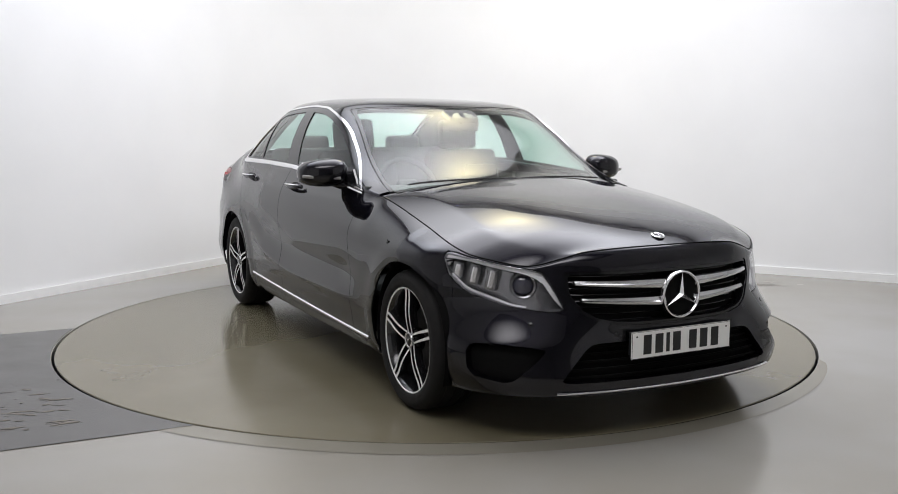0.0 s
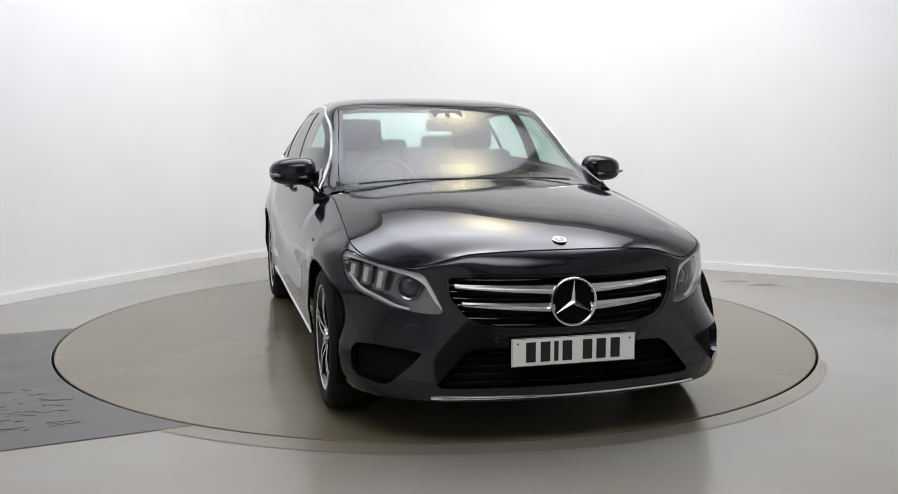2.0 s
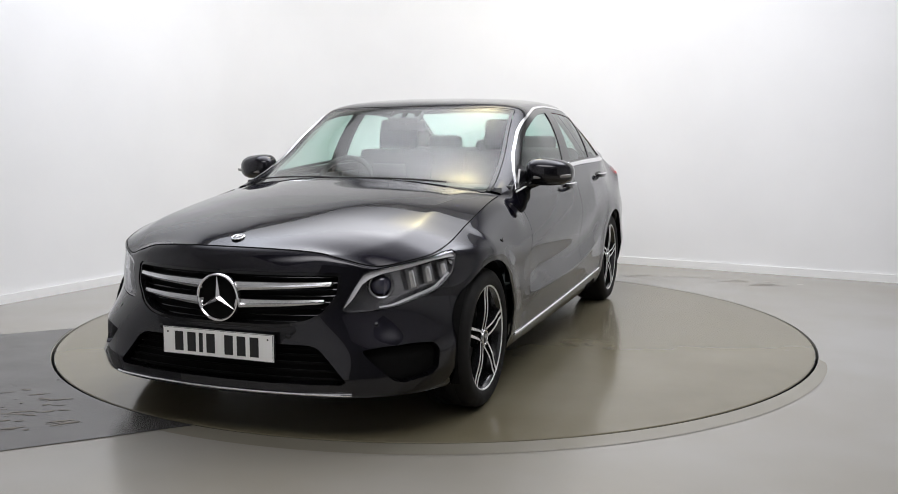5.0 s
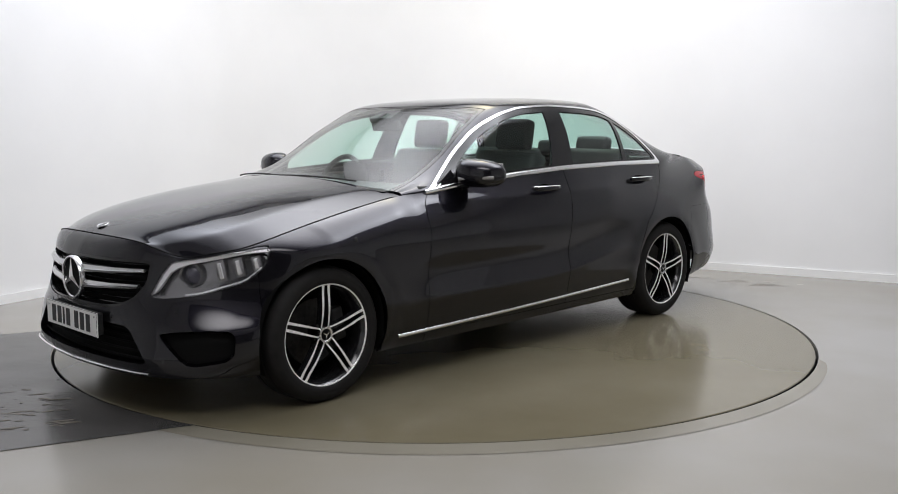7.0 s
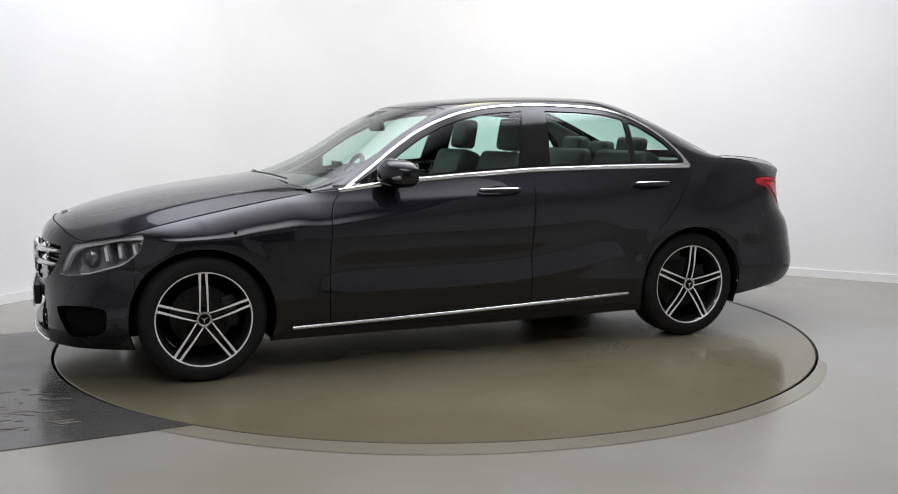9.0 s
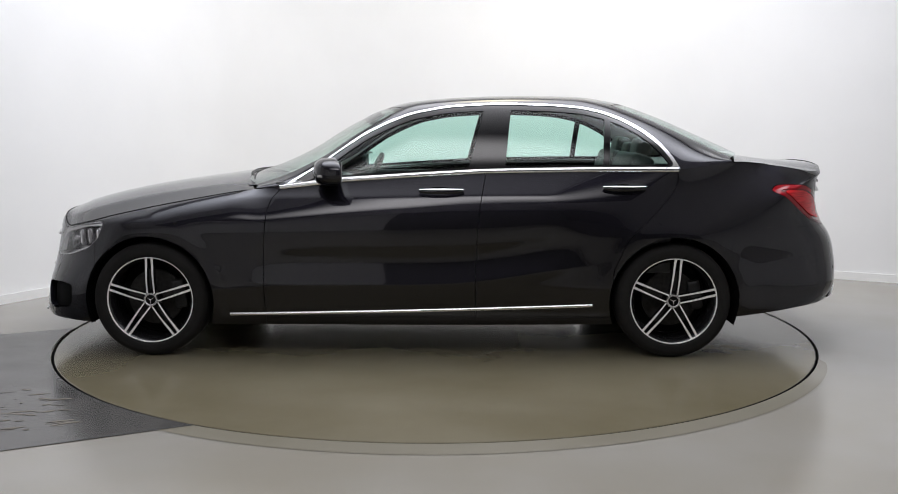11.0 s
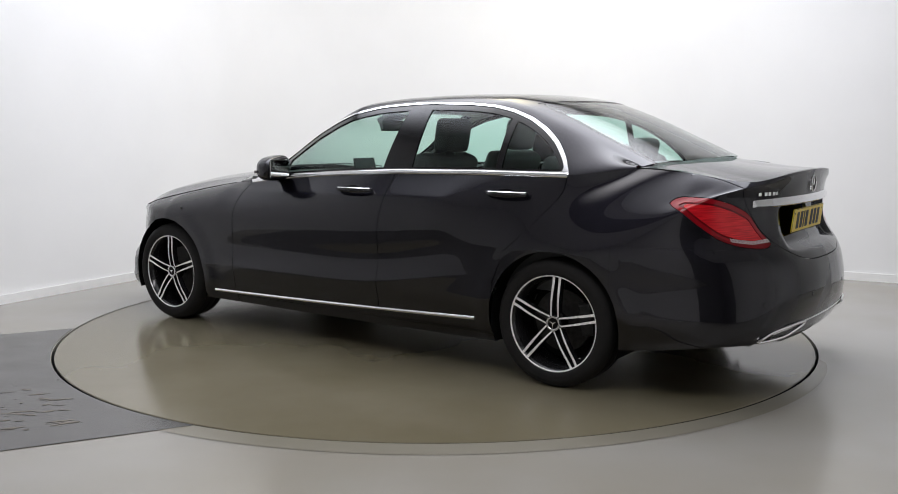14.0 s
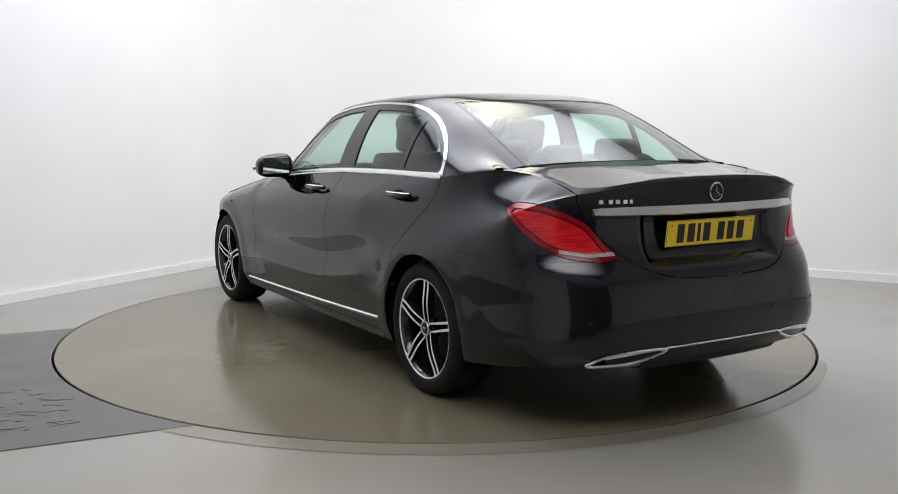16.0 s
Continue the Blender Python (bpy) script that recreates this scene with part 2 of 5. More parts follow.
def grid_sheet(p, out):
    """A sheet from a grid of places p[i, j]; out is a place inside, from which the normals look away."""
    du, dv = np.gradient(p, axis=0), np.gradient(p, axis=1)
    n = np.cross(du, dv)
    n /= np.linalg.norm(n, axis=-1, keepdims=True) + 1e-12
    flip = (n * (p - np.array(out))).sum(-1).mean() < 0
    if flip:
        n = -n
    seam = np.abs(p[..., 1]) < 1e-5
    n[seam, 1] = 0
    n /= np.linalg.norm(n, axis=-1, keepdims=True) + 1e-12
    a, b = p.shape[:2]
    idx = np.arange(a * b).reshape(a, b)
    quads = np.stack([idx[:-1, :-1], idx[1:, :-1], idx[1:, 1:], idx[:-1, 1:]], -1).reshape(-1, 4)
    if flip:
        quads = quads[:, ::-1]
    return Sheet(p.reshape(-1, 3), n.reshape(-1, 3), [tuple(q) for q in quads])


def cut(sheet, fn):
    """The two halves of a sheet: where fn of the places is below zero, and the rest."""
    if not sheet.f:
        return Sheet(sheet.v, sheet.n, []), sheet
    d = fn(sheet.v)
    d = np.where(np.abs(d) < 1e-7, 1e-7, d)
    v, n, edges, inside, outside = list(sheet.v), list(sheet.n), {}, [], []
    neg = d < 0
    for f in sheet.f:
        s = [neg[i] for i in f]
        if all(s):
            inside.append(f)
        elif not any(s):
            outside.append(f)
        else:
            one, two = [], []
            for i, j in zip(f, f[1:] + f[:1]):
                (one if neg[i] else two).append(i)
                if neg[i] != neg[j]:
                    key = (min(i, j), max(i, j))
                    if key not in edges:
                        t = d[i] / (d[i] - d[j])
                        edges[key] = len(v)
                        v.append(sheet.v[i] * (1 - t) + sheet.v[j] * t)
                        n.append(sheet.n[i] * (1 - t) + sheet.n[j] * t)
                    one.append(edges[key])
                    two.append(edges[key])
            if len(one) > 2:
                inside.append(tuple(one))
            if len(two) > 2:
                outside.append(tuple(two))
    v, n = np.array(v), np.array(n)
    return Sheet(v, n, inside), Sheet(v, n, outside)


def tidy(sheet):
    used = sorted({i for f in sheet.f for i in f})
    to = {o: k for k, o in enumerate(used)}
    return Sheet(sheet.v[used], sheet.n[used], [tuple(to[i] for i in f) for f in sheet.f])


def mirrored(sheet):
    s = np.array([1, -1, 1])
    return Sheet(sheet.v * s, sheet.n * s, [f[::-1] for f in sheet.f])


def joined(a, b):
    return Sheet(np.concatenate([a.v, b.v]), np.concatenate([a.n, b.n]), a.f + [tuple(i + len(a.v) for i in f) for f in b.f])


def panel(name, sheet, mat, parent, thick=0.008, lift=0.0, label=""):
    """A sheet as a panel whose edges turn inwards by thick."""
    s = tidy(sheet)
    v, n = s.v + s.n * lift, s.n
    count = {}
    for f in s.f:
        for i, j in zip(f, f[1:] + f[:1]):
            count[(i, j)] = 1
    verts, norms, faces = list(v), list(n), list(s.f)
    for (i, j) in list(count):
        if (j, i) in count or (abs(v[i][1]) < 1e-4 and abs(v[j][1]) < 1e-4):
            continue
        e = v[j] - v[i]
        side = np.cross(e, n[i])
        side = side / (np.linalg.norm(side) + 1e-12)
        k = len(verts)
        verts += [v[i], v[j], v[j] - n[j] * thick, v[i] - n[i] * thick]
        norms += [side] * 4
        faces.append((k + 1, k, k + 3, k + 2))
    return mesh_object(name, verts, faces, mat, parent, norms, label=label)


def outline_distance(points):
    """How far outside (above zero) or inside (below zero) of a closed outline a place (a, b) lies."""
    q = np.array(points, float)
    a, b = q, np.roll(q, -1, 0)

    def fn(x, y):
        best, odd = np.full(x.shape, 1e9), np.zeros(x.shape, bool)
        for (x0, y0), (x1, y1) in zip(a, b):
            ex, ey = x1 - x0, y1 - y0
            t = np.clip(((x - x0) * ex + (y - y0) * ey) / (ex * ex + ey * ey + 1e-15), 0, 1)
            best = np.minimum(best, np.hypot(x - x0 - t * ex, y - y0 - t * ey))
            cross = ((y0 > y) != (y1 > y)) & (x < ex * (y - y0) / (ey + (1e-12 if ey >= 0 else -1e-12)) + x0)
            odd ^= cross
        return np.where(odd, -best, best)

    return fn


def rounded(points, steps=6, pull=0.25):
    """A closed outline with its corners rounded off (corner cutting)."""
    q = np.array(points, float)
    for _ in range(3):
        nxt = np.roll(q, -1, 0)
        q = np.stack([q * (1 - pull) + nxt * pull, q * pull + nxt * (1 - pull)], 1).reshape(-1, 2)
    return q


# ---- the studio ----
COVE, LONG_L, LONG_R = 1.5, 10.6, 10.0


def room_outline():
    """The two white walls in plan, from the near end of one round the coved corner to the near end of the other."""
    pts = [CORNER - LEFT_DIR * (LONG_L - k * (LONG_L - COVE) / 12) for k in range(13)]
    centre = CORNER - LEFT_DIR * COVE + RIGHT_DIR * COVE
    for k in range(1, 24):
        a = math.pi / 2 * k / 24
        pts.append(centre - RIGHT_DIR * COVE * math.cos(a) + LEFT_DIR * COVE * math.sin(a))
    return pts + [CORNER + RIGHT_DIR * (COVE + k * (LONG_R - COVE) / 12) for k in range(13)]


def ribbon_wall(name, pts, low, high, thick, mat, kind_label):
    """A wall along pts, thick on the side away from the room."""
    verts, faces = [], []
    for i, p in enumerate(pts):
        d = (pts[min(i + 1, len(pts) - 1)] - pts[max(i - 1, 0)]).normalized()
        out = Vector((-d.y, d.x, 0)) * thick
        verts += [(*p.xy, low), (*p.xy, high), (*(p + out).xy, high), (*(p + out).xy, low)]
    for i in range(len(pts) - 1):
        a, b = 4 * i, 4 * i + 4
        for k in range(4):
            faces.append((a + k, a + (k + 1) % 4, b + (k + 1) % 4, b + k))
    faces += [(0, 3, 2, 1), tuple(len(verts) - 4 + k for k in range(4))]
    bm = bmesh.new()
    vs = [bm.verts.new(v) for v in verts]
    for f in faces:
        bm.faces.new([vs[i] for i in f])
    return tagged(part(name, bm, mat, smooth=True), kind_label, kind="structure")


WALK_ROUND = room_outline()
ribbon_wall("wall_white", WALK_ROUND, -0.05, CEIL + 0.1, 0.15, WALL, "smooth white painted studio wall with a coved corner")
inner = []
for i, p in enumerate(WALK_ROUND):
    d = (WALK_ROUND[min(i + 1, len(WALK_ROUND) - 1)] - WALK_ROUND[max(i - 1, 0)]).normalized()
    inner.append(p - Vector((-d.y, d.x, 0)) * 0.018)
ribbon_wall("baseboard", inner, 0.0, 0.066, 0.016, SKIRT, "low white gloss painted skirting board along the wall")
P_L, P_R = WALK_ROUND[0], WALK_ROUND[-1]
P_B = P_L + RIGHT_DIR * LONG_R
P_M, P_N = P_L + RIGHT_DIR * 6.0, P_B + LEFT_DIR * 2.4
ribbon_wall("wall_near", [P_M, P_L], -0.05, CEIL + 0.1, 0.15, WALL, "plain white wall behind the camera")
ribbon_wall("wall_side", [P_R, P_N], -0.05, CEIL + 0.1, 0.15, WALL, "plain white wall beside the camera")
ribbon_wall("door_1", [P_N, P_B, P_M], -0.05, CEIL + 0.1, 0.15, DARKWALL, "large dark grey studio entrance behind the camera")


def slab(name, z0, z1, mat, label):
    ring = WALK_ROUND + [P_B]
    return tagged(part(name, prism([(p.x, p.y) for p in ring], z0, z1), mat), label, kind="structure")


slab("ceiling", CEIL, CEIL + 0.1, WALL, "plain white studio ceiling")


def build_floor():
    """The floor round the turntable's pit, and the pit's bottom, black for the gap's shade."""
    n, far, hole = 160, 14.0, DISC_R + 0.006
    bm = bmesh.new()
    rows = []
    for r, z in ((hole, -0.06), (hole, -0.002), (hole + 0.002, 0.0), (2.6, 0.0), (4.0, 0.0), (7.0, 0.0), (far, 0.0)):
        rows.append([bm.verts.new((r * math.cos(2 * math.pi * k / n), r * math.sin(2 * math.pi * k / n), z)) for k in range(n)])
    for a, b in zip(rows, rows[1:]):
        for k in range(n):
            bm.faces.new((a[k], a[(k + 1) % n], b[(k + 1) % n], b[k]))
    tagged(part("floor", bm, FLOOR), "glossy grey resin floor with faint worn marks", kind="structure")
    tagged(part("floor_pit", prism([(hole * 1.02 * math.cos(2 * math.pi * k / 96), hole * 1.02 * math.sin(2 * math.pi * k / 96)) for k in range(96)], -0.10, -0.06), BLACK),
           "pit bottom under the turntable, black for the gap's shade", kind="structure")
    # darker worn track that leads to the turntable
    e, q = Vector((0.908, 0.419, 0)), Vector((-0.419, 0.908, 0))
    bm = bmesh.new()
    lines = []
    for k in range(41):
        o = -1.407 + (0.864 + 1.407) * k / 40
        s0 = -math.sqrt((hole + 0.004) ** 2 - o * o)
        lines.append([bm.verts.new(q * o + e * (s0 + (-5.3 - s0) * j / 12) + Vector((0, 0, 0.003))) for j in range(13)])
    for a, b in zip(lines, lines[1:]):
        for j in range(12):
            bm.faces.new((a[j], b[j], b[j + 1], a[j + 1]))
    tagged(part("floor_track", bm, PATCH), "dark worn floor strip leading to the turntable", kind="structure")
    # thin uneven smears of pale wear on the track and on the floor behind the turntable
    rng = random.Random(5)
    bm = bmesh.new()

    def smear(x, y, long, wide, turn, z):
        c, s = math.cos(turn), math.sin(turn)
        rim = []
        for k in range(10):
            a = 2 * math.pi * k / 10
            g = 0.6 + 0.6 * rng.random()
            u, v = long * math.cos(a) * g, wide * math.sin(a) * g
            rim.append(bm.verts.new((x + u * c - v * s, y + u * s + v * c, z)))
        bm.faces.new(rim)

    for _ in range(80):
        o, s = rng.uniform(-1.2, -0.5), rng.uniform(-3.0, -2.0)
        p = q * o + e * s
        if p.length > hole + 0.12:
            smear(p.x, p.y, rng.uniform(0.008, 0.07), rng.uniform(0.002, 0.010), rng.uniform(-0.2, 0.5), 0.0045)
    for _ in range(22):
        x = rng.uniform(1.2, 3.0)
        y = 2.55 - 0.45 * (x - 1.2) - rng.uniform(0.2, 0.55)
        if math.hypot(x, y) > hole + 0.1:
            smear(x, y, rng.uniform(0.02, 0.10), rng.uniform(0.005, 0.014), rng.uniform(-0.4, 0.1), 0.0015)
    tagged(part("floor_scuffs", bm, SCUFF), "pale scuff marks worn into the floor paint", kind="structure")


build_floor()


def build_floor_ring():
    """A faint band of older paint beside the turntable, widest towards the camera."""
    bm = bmesh.new()
    rows = []
    for k in range(81):
        t = k / 80
        a = radians(-158 + 134 * t)
        wide = 0.125 * math.sin(math.pi * t) ** 0.4 + 0.002
        rows.append([bm.verts.new((r * math.cos(a), r * math.sin(a), 0.0018)) for r in (DISC_R + 0.010, DISC_R + 0.010 + wide)])
    for a, b in zip(rows, rows[1:]):
        bm.faces.new((a[0], a[1], b[1], b[0]))
    tagged(part("floor_ring", bm, RING), "faint darker paint band round the turntable", kind="structure")


build_floor_ring()


def build_turntable():
    disc = tagged(new("turntable"), "round olive grey motorised vehicle turntable set in floor", "turntable")
    r = DISC_R - 0.009
    part("deck", lathe([(0.0001, 0.0), (r * 0.3, 0.0), (r * 0.7, 0.0), (r - 0.004, 0.0), (r, -0.003), (r, -0.045), (0.0001, -0.045)], 160, pose(0, 0, 0, 90)), DISC, disc)
    # black put on the rim so that the gap reads as shaded
    part("edge_band", lathe([(r + 0.0005, -0.004), (r + 0.0035, -0.004), (r + 0.0035, -0.04), (r + 0.0005, -0.04)], 160, pose(0, 0, 0, 90), closed=True), BLACK, disc, "black band on the deck's rim, darkening the gap")
    return disc


TURNTABLE = build_turntable()


def build_softbox():
    box = tagged(new("softbox"), "large glowing fabric softbox hung over the turntable", "studio light")
    box.location = (0, 0, CEIL)
    side = [RIGHT_DIR * a + LEFT_DIR * b for a, b in ((-2.75, -2.75), (2.75, -2.75), (2.75, 2.75), (-2.75, 2.75))]
    bm = bmesh.new()
    bm.faces.new([bm.verts.new(p + Vector((0, 0, -0.06))) for p in reversed(side)])
    bmesh.ops.subdivide_edges(bm, edges=bm.edges, cuts=6, use_grid_fill=True)
    part("fabric", bm, softbox_glow(), box, "glowing white fabric")
    bm = bmesh.new()
    for a, b in zip(side, side[1:] + side[:1]):
        mid, d = (a + b) / 2, b - a
        block((d.length + 0.06, 0.05, 0.075), Matrix.Translation(mid + Vector((0, 0, -0.0375))) @ Matrix.Rotation(math.atan2(d.y, d.x), 4, "Z"), bm=bm)
    part("softbox_frame", bm, FITTING, box)


def build_fill_panel(x, y, sx, sy):
    box = tagged(new("softbox"), "unseen glowing panel added to light the turntable's near side", "studio light")
    box.location = (x, y, CEIL - 0.1)
    bm = bmesh.new()
    bm.faces.new([bm.verts.new((a * sx, b * sy, 0)) for a, b in ((-1, -1), (-1, 1), (1, 1), (1, -1))])
    bmesh.ops.subdivide_edges(bm, edges=bm.edges, cuts=6, use_grid_fill=True)
    part("fabric", bm, fill_glow(sx, sy), box, "glowing white fabric")
    bm = bmesh.new()
    for dx, dy, lx, ly in ((0, sy, 2 * sx + 0.05, 0.05), (0, -sy, 2 * sx + 0.05, 0.05), (sx, 0, 0.05, 2 * sy - 0.05), (-sx, 0, 0.05, 2 * sy - 0.05)):
        block((lx, ly, 0.04), pose(dx, dy, 0.022), bm=bm)
    part("softbox_frame", bm, FITTING, box)
    part("hanger", block((0.05, 0.05, 0.06), pose(0, 0, 0.07)), FITTING, box)
    part("backing", block((2 * sx - 0.05, 2 * sy - 0.05, 0.01), pose(0, 0, 0.035)), FITTING, box)


build_softbox()
# added fill light, out of view, that brightens the near side and floor
build_fill_panel(-0.2, -4.25, 2.7, 1.5)

# ---- the car: the shape of its skin ----
# x ahead from the middle of the wheelbase, y to its left, z up from the ground
AXLE, HUB_Z, ARCH_R, TYRE_R = 1.42, 0.312, 0.350, 0.313
width_at = spline([0.16, 0.20, 0.26, 0.33, 0.40, 0.50, 0.62, 0.72, 0.82, 0.92, 1.05], [0.842, 0.862, 0.884, 0.894, 0.903, 0.903, 0.908, 0.911, 0.906, 0.894, 0.865], 0.01)
nose_at = spline([0.16, 0.20, 0.25, 0.33, 0.42, 0.50, 0.58, 0.66, 0.72, 0.80], [2.170, 2.203, 2.202, 2.186, 2.182, 2.186, 2.180, 2.162, 2.142, 2.095], 0.01)
tail_at = spline([0.16, 0.24, 0.30, 0.38, 0.48, 0.58, 0.66, 0.72, 0.78, 0.86, 0.93, 1.0, 1.06], [-2.30, -2.37, -2.43, -2.466, -2.475, -2.462, -2.432, -2.388, -2.358, -2.350, -2.356, -2.372, -2.38], 0.01)
LAM = np.linspace(0, 1, 10)
nose_up_x = spline(LAM, [0, .009, .032, .073, .137, .228, .33, .458, .60, .75], 0.01)
nose_up_y = spline(LAM, [0, .15, .28, .40, .52, .64, .735, .82, .878, .90], 0.01)
nose_lo_x = spline(LAM, [0, .008, .028, .062, .12, .21, .33, .47, .61, .75], 0.01)
nose_lo_y = spline(LAM, [0, .18, .35, .51, .65, .765, .84, .88, .897, .90], 0.01)
edge_x = spline(LAM, [2.092, 2.088, 2.075, 2.054, 2.022, 1.955, 1.865, 1.765, 1.63, 1.45], 0.01)
edge_y = spline(LAM, [0, .14, .27, .385, .485, .60, .70, .768, .790, .780], 0.01)
edge_z = spline(LAM, [.762, .761, .757, .748, .722, .692, .710, .732, .767, .806], 0.01)
TLAM = np.linspace(0, 1, 10)
tail_up_x = spline(TLAM, [0, .006, .022, .050, .10, .185, .30, .46, .67, .90], 0.01)
tail_up_y = spline(TLAM, [0, .16, .31, .46, .605, .725, .805, .855, .886, .90], 0.01)
tail_lo_x = spline(TLAM, [0, .006, .022, .05, .10, .19, .32, .49, .69, .90], 0.01)
tail_lo_y = spline(TLAM, [0, .18, .345, .505, .65, .768, .838, .877, .895, .90], 0.01)
boot_x = spline(TLAM, [-2.372, -2.368, -2.36, -2.345, -2.315, -2.275, -2.225, -2.15, -2.05, -1.95], 0.01)
boot_y = spline(TLAM, [0, .13, .25, .37, .48, .56, .612, .640, .655, .66], 0.01)
boot_z = spline(TLAM, [1.045, 1.044, 1.040, 1.032, 1.018, 1.006, 1.004, 1.015, 1.031, 1.045], 0.01)
SIDE_X = [1.45, 1.35, 1.2, 0.95, 0.86, 0.72, 0.38, 0.0, -0.4, -0.94, -1.44, -1.62, -1.78, -1.95]
side_y = spline(SIDE_X, [.780, .776, .768, .758, .762, .795, .80, .803, .803, .802, .798, .768, .706, .66], 0.012)
side_z = spline(SIDE_X, [.806, .826, .854, .896, .908, .918, .950, .976, .998, 1.008, 1.018, 1.040, 1.058, 1.045], 0.012)
bottom_at = spline([2.3, 2.0, 1.7, 1.2, 0.0, -1.1, -1.8, -2.2, -2.5], [0.185, 0.19, 0.175, 0.175, 0.172, 0.18, 0.235, 0.292, 0.298], 0.02)


def soft_step(a, b, x):
    t = np.clip((x - a) / (b - a), 0, 1)
    return t * t * (3 - 2 * t)


def hermite(p0, t0, p1, t1, s):
    s = s[:, None]
    return (2 * s**3 - 3 * s**2 + 1) * p0 + (s**3 - 2 * s**2 + s) * t0 + (3 * s**2 - 2 * s**3) * p1 + (s**3 - s**2) * t1


def skin_place(kind, lam, z):
    """The skin below the shoulder: lam runs along the nose, the side or the tail."""
    mix = soft_step(0.32, 0.56, z)
    w = width_at(z)
    if kind == "nose":
        x = nose_at(z) - (nose_lo_x(lam) * (1 - mix) + nose_up_x(lam) * mix)
        y = (nose_lo_y(lam) * (1 - mix) + nose_up_y(lam) * mix) / 0.9 * w
    elif kind == "side":
        x = (nose_at(z) - 0.75) * (1 - lam) + (tail_at(z) + 0.90) * lam
        y = w + 0 * x
    else:
        x = tail_at(z) + (tail_lo_x(lam) * (1 - mix) + tail_up_x(lam) * mix)
        y = (tail_lo_y(lam) * (1 - mix) + tail_up_y(lam) * mix) / 0.9 * w
        box = soft_step(0.375, 0.345, np.abs(y)) * soft_step(0.685, 0.705, z) * soft_step(0.905, 0.885, z)
        x = x + 0.034 * box
    return np.stack([x, y, z], -1)


def skin_column(kind, lam):
    """One rib of the skin from the sill to the hood, the window line or the boot."""
    if kind == "nose":
        top = np.array([edge_x(lam), edge_y(lam), edge_z(lam)])
        shoulder = 0.635 + 0.045 * lam
        way = np.array([-0.85 + 0.85 * lam, -0.9 * soft_step(0.2, 0.8, lam), 0.45])
    elif kind == "side":
        x = 1.45 * (1 - lam) + -1.95 * lam
        top = np.array([x, side_y(x), side_z(x)])
        shoulder = 0.68 + 0.02 * soft_step(-0.8, -1.9, x)
        door = soft_step(0.98, 0.70, x) * soft_step(-2.05, -1.45, x)
        way = (1 - door) * (np.array([0, -0.95, 0.35]) if x > 0 else np.array([0, -0.52, 0.86])) + door * np.array([0, -0.5, 0.9])
    else:
        top = np.array([boot_x(lam), boot_y(lam), boot_z(lam)])
        shoulder = 0.93 - 0.23 * soft_step(0.45, 1.0, lam)
        c = soft_step(0.55, 0.25, lam)
        way = c * np.array([-0.25, 0, 1.0]) + (1 - c) * np.array([0.30, -0.75, 0.55])
    low = float(bottom_at(skin_place(kind, lam, np.array([0.2]))[0, 0]))
    zs = np.concatenate([np.linspace(low, 0.5, 30), np.linspace(0.5, shoulder, 22)[1:]])
    below = skin_place(kind, lam, zs)
    p0, t0 = below[-1], (below[-1] - below[-2])
    span = np.linalg.norm(top - p0)
    t0 = t0 / np.linalg.norm(t0) * span * 1.15
    t1 = way / np.linalg.norm(way) * span * 0.95
    full = float(soft_step(-0.9, -1.6, top[0])) * (1.0 if kind == "side" else float(soft_step(0.5, 0.9, lam)) if kind == "tail" else 0.0)
    above = hermite(p0, t0 * (1 - 0.30 * full), top, t1 * (1 - 0.20 * full), np.linspace(0, 1, 26))[1:]
    return np.concatenate([below, above])


def swell(p):
    """Wheel-arch flares and the crease along the doors."""
    x, z = p[..., 0], p[..., 2]
    side = soft_step(0.80, 0.87, p[..., 1])
    for ax in (AXLE, -AXLE):
        rho = np.hypot(x - ax, z - HUB_Z)
        p[..., 1] += side * 0.007 * np.exp(-((rho - 0.38) / 0.06) ** 2)
    crease = 0.868 + 0.018 * (0.72 - x) / 2.0 + 0.03 * soft_step(-1.2, -1.9, x)
    run = soft_step(1.25, 0.75, x) * soft_step(-1.6, -0.8, x)
    p[..., 1] += run * 0.006 * np.exp(-np.sqrt((z - crease) ** 2 + 0.006**2) / 0.035)
    low = 0.405 + 0.10 * soft_step(0.2, -1.0, x) ** 2
    run = soft_step(0.95, 0.6, x) * soft_step(-1.05, -0.7, x)
    p[..., 1] += run * (0.013 * np.exp(-np.abs(z - low) / 0.05) - 0.013 * np.exp(-((z - low - 0.12) / 0.08) ** 2))
    return p


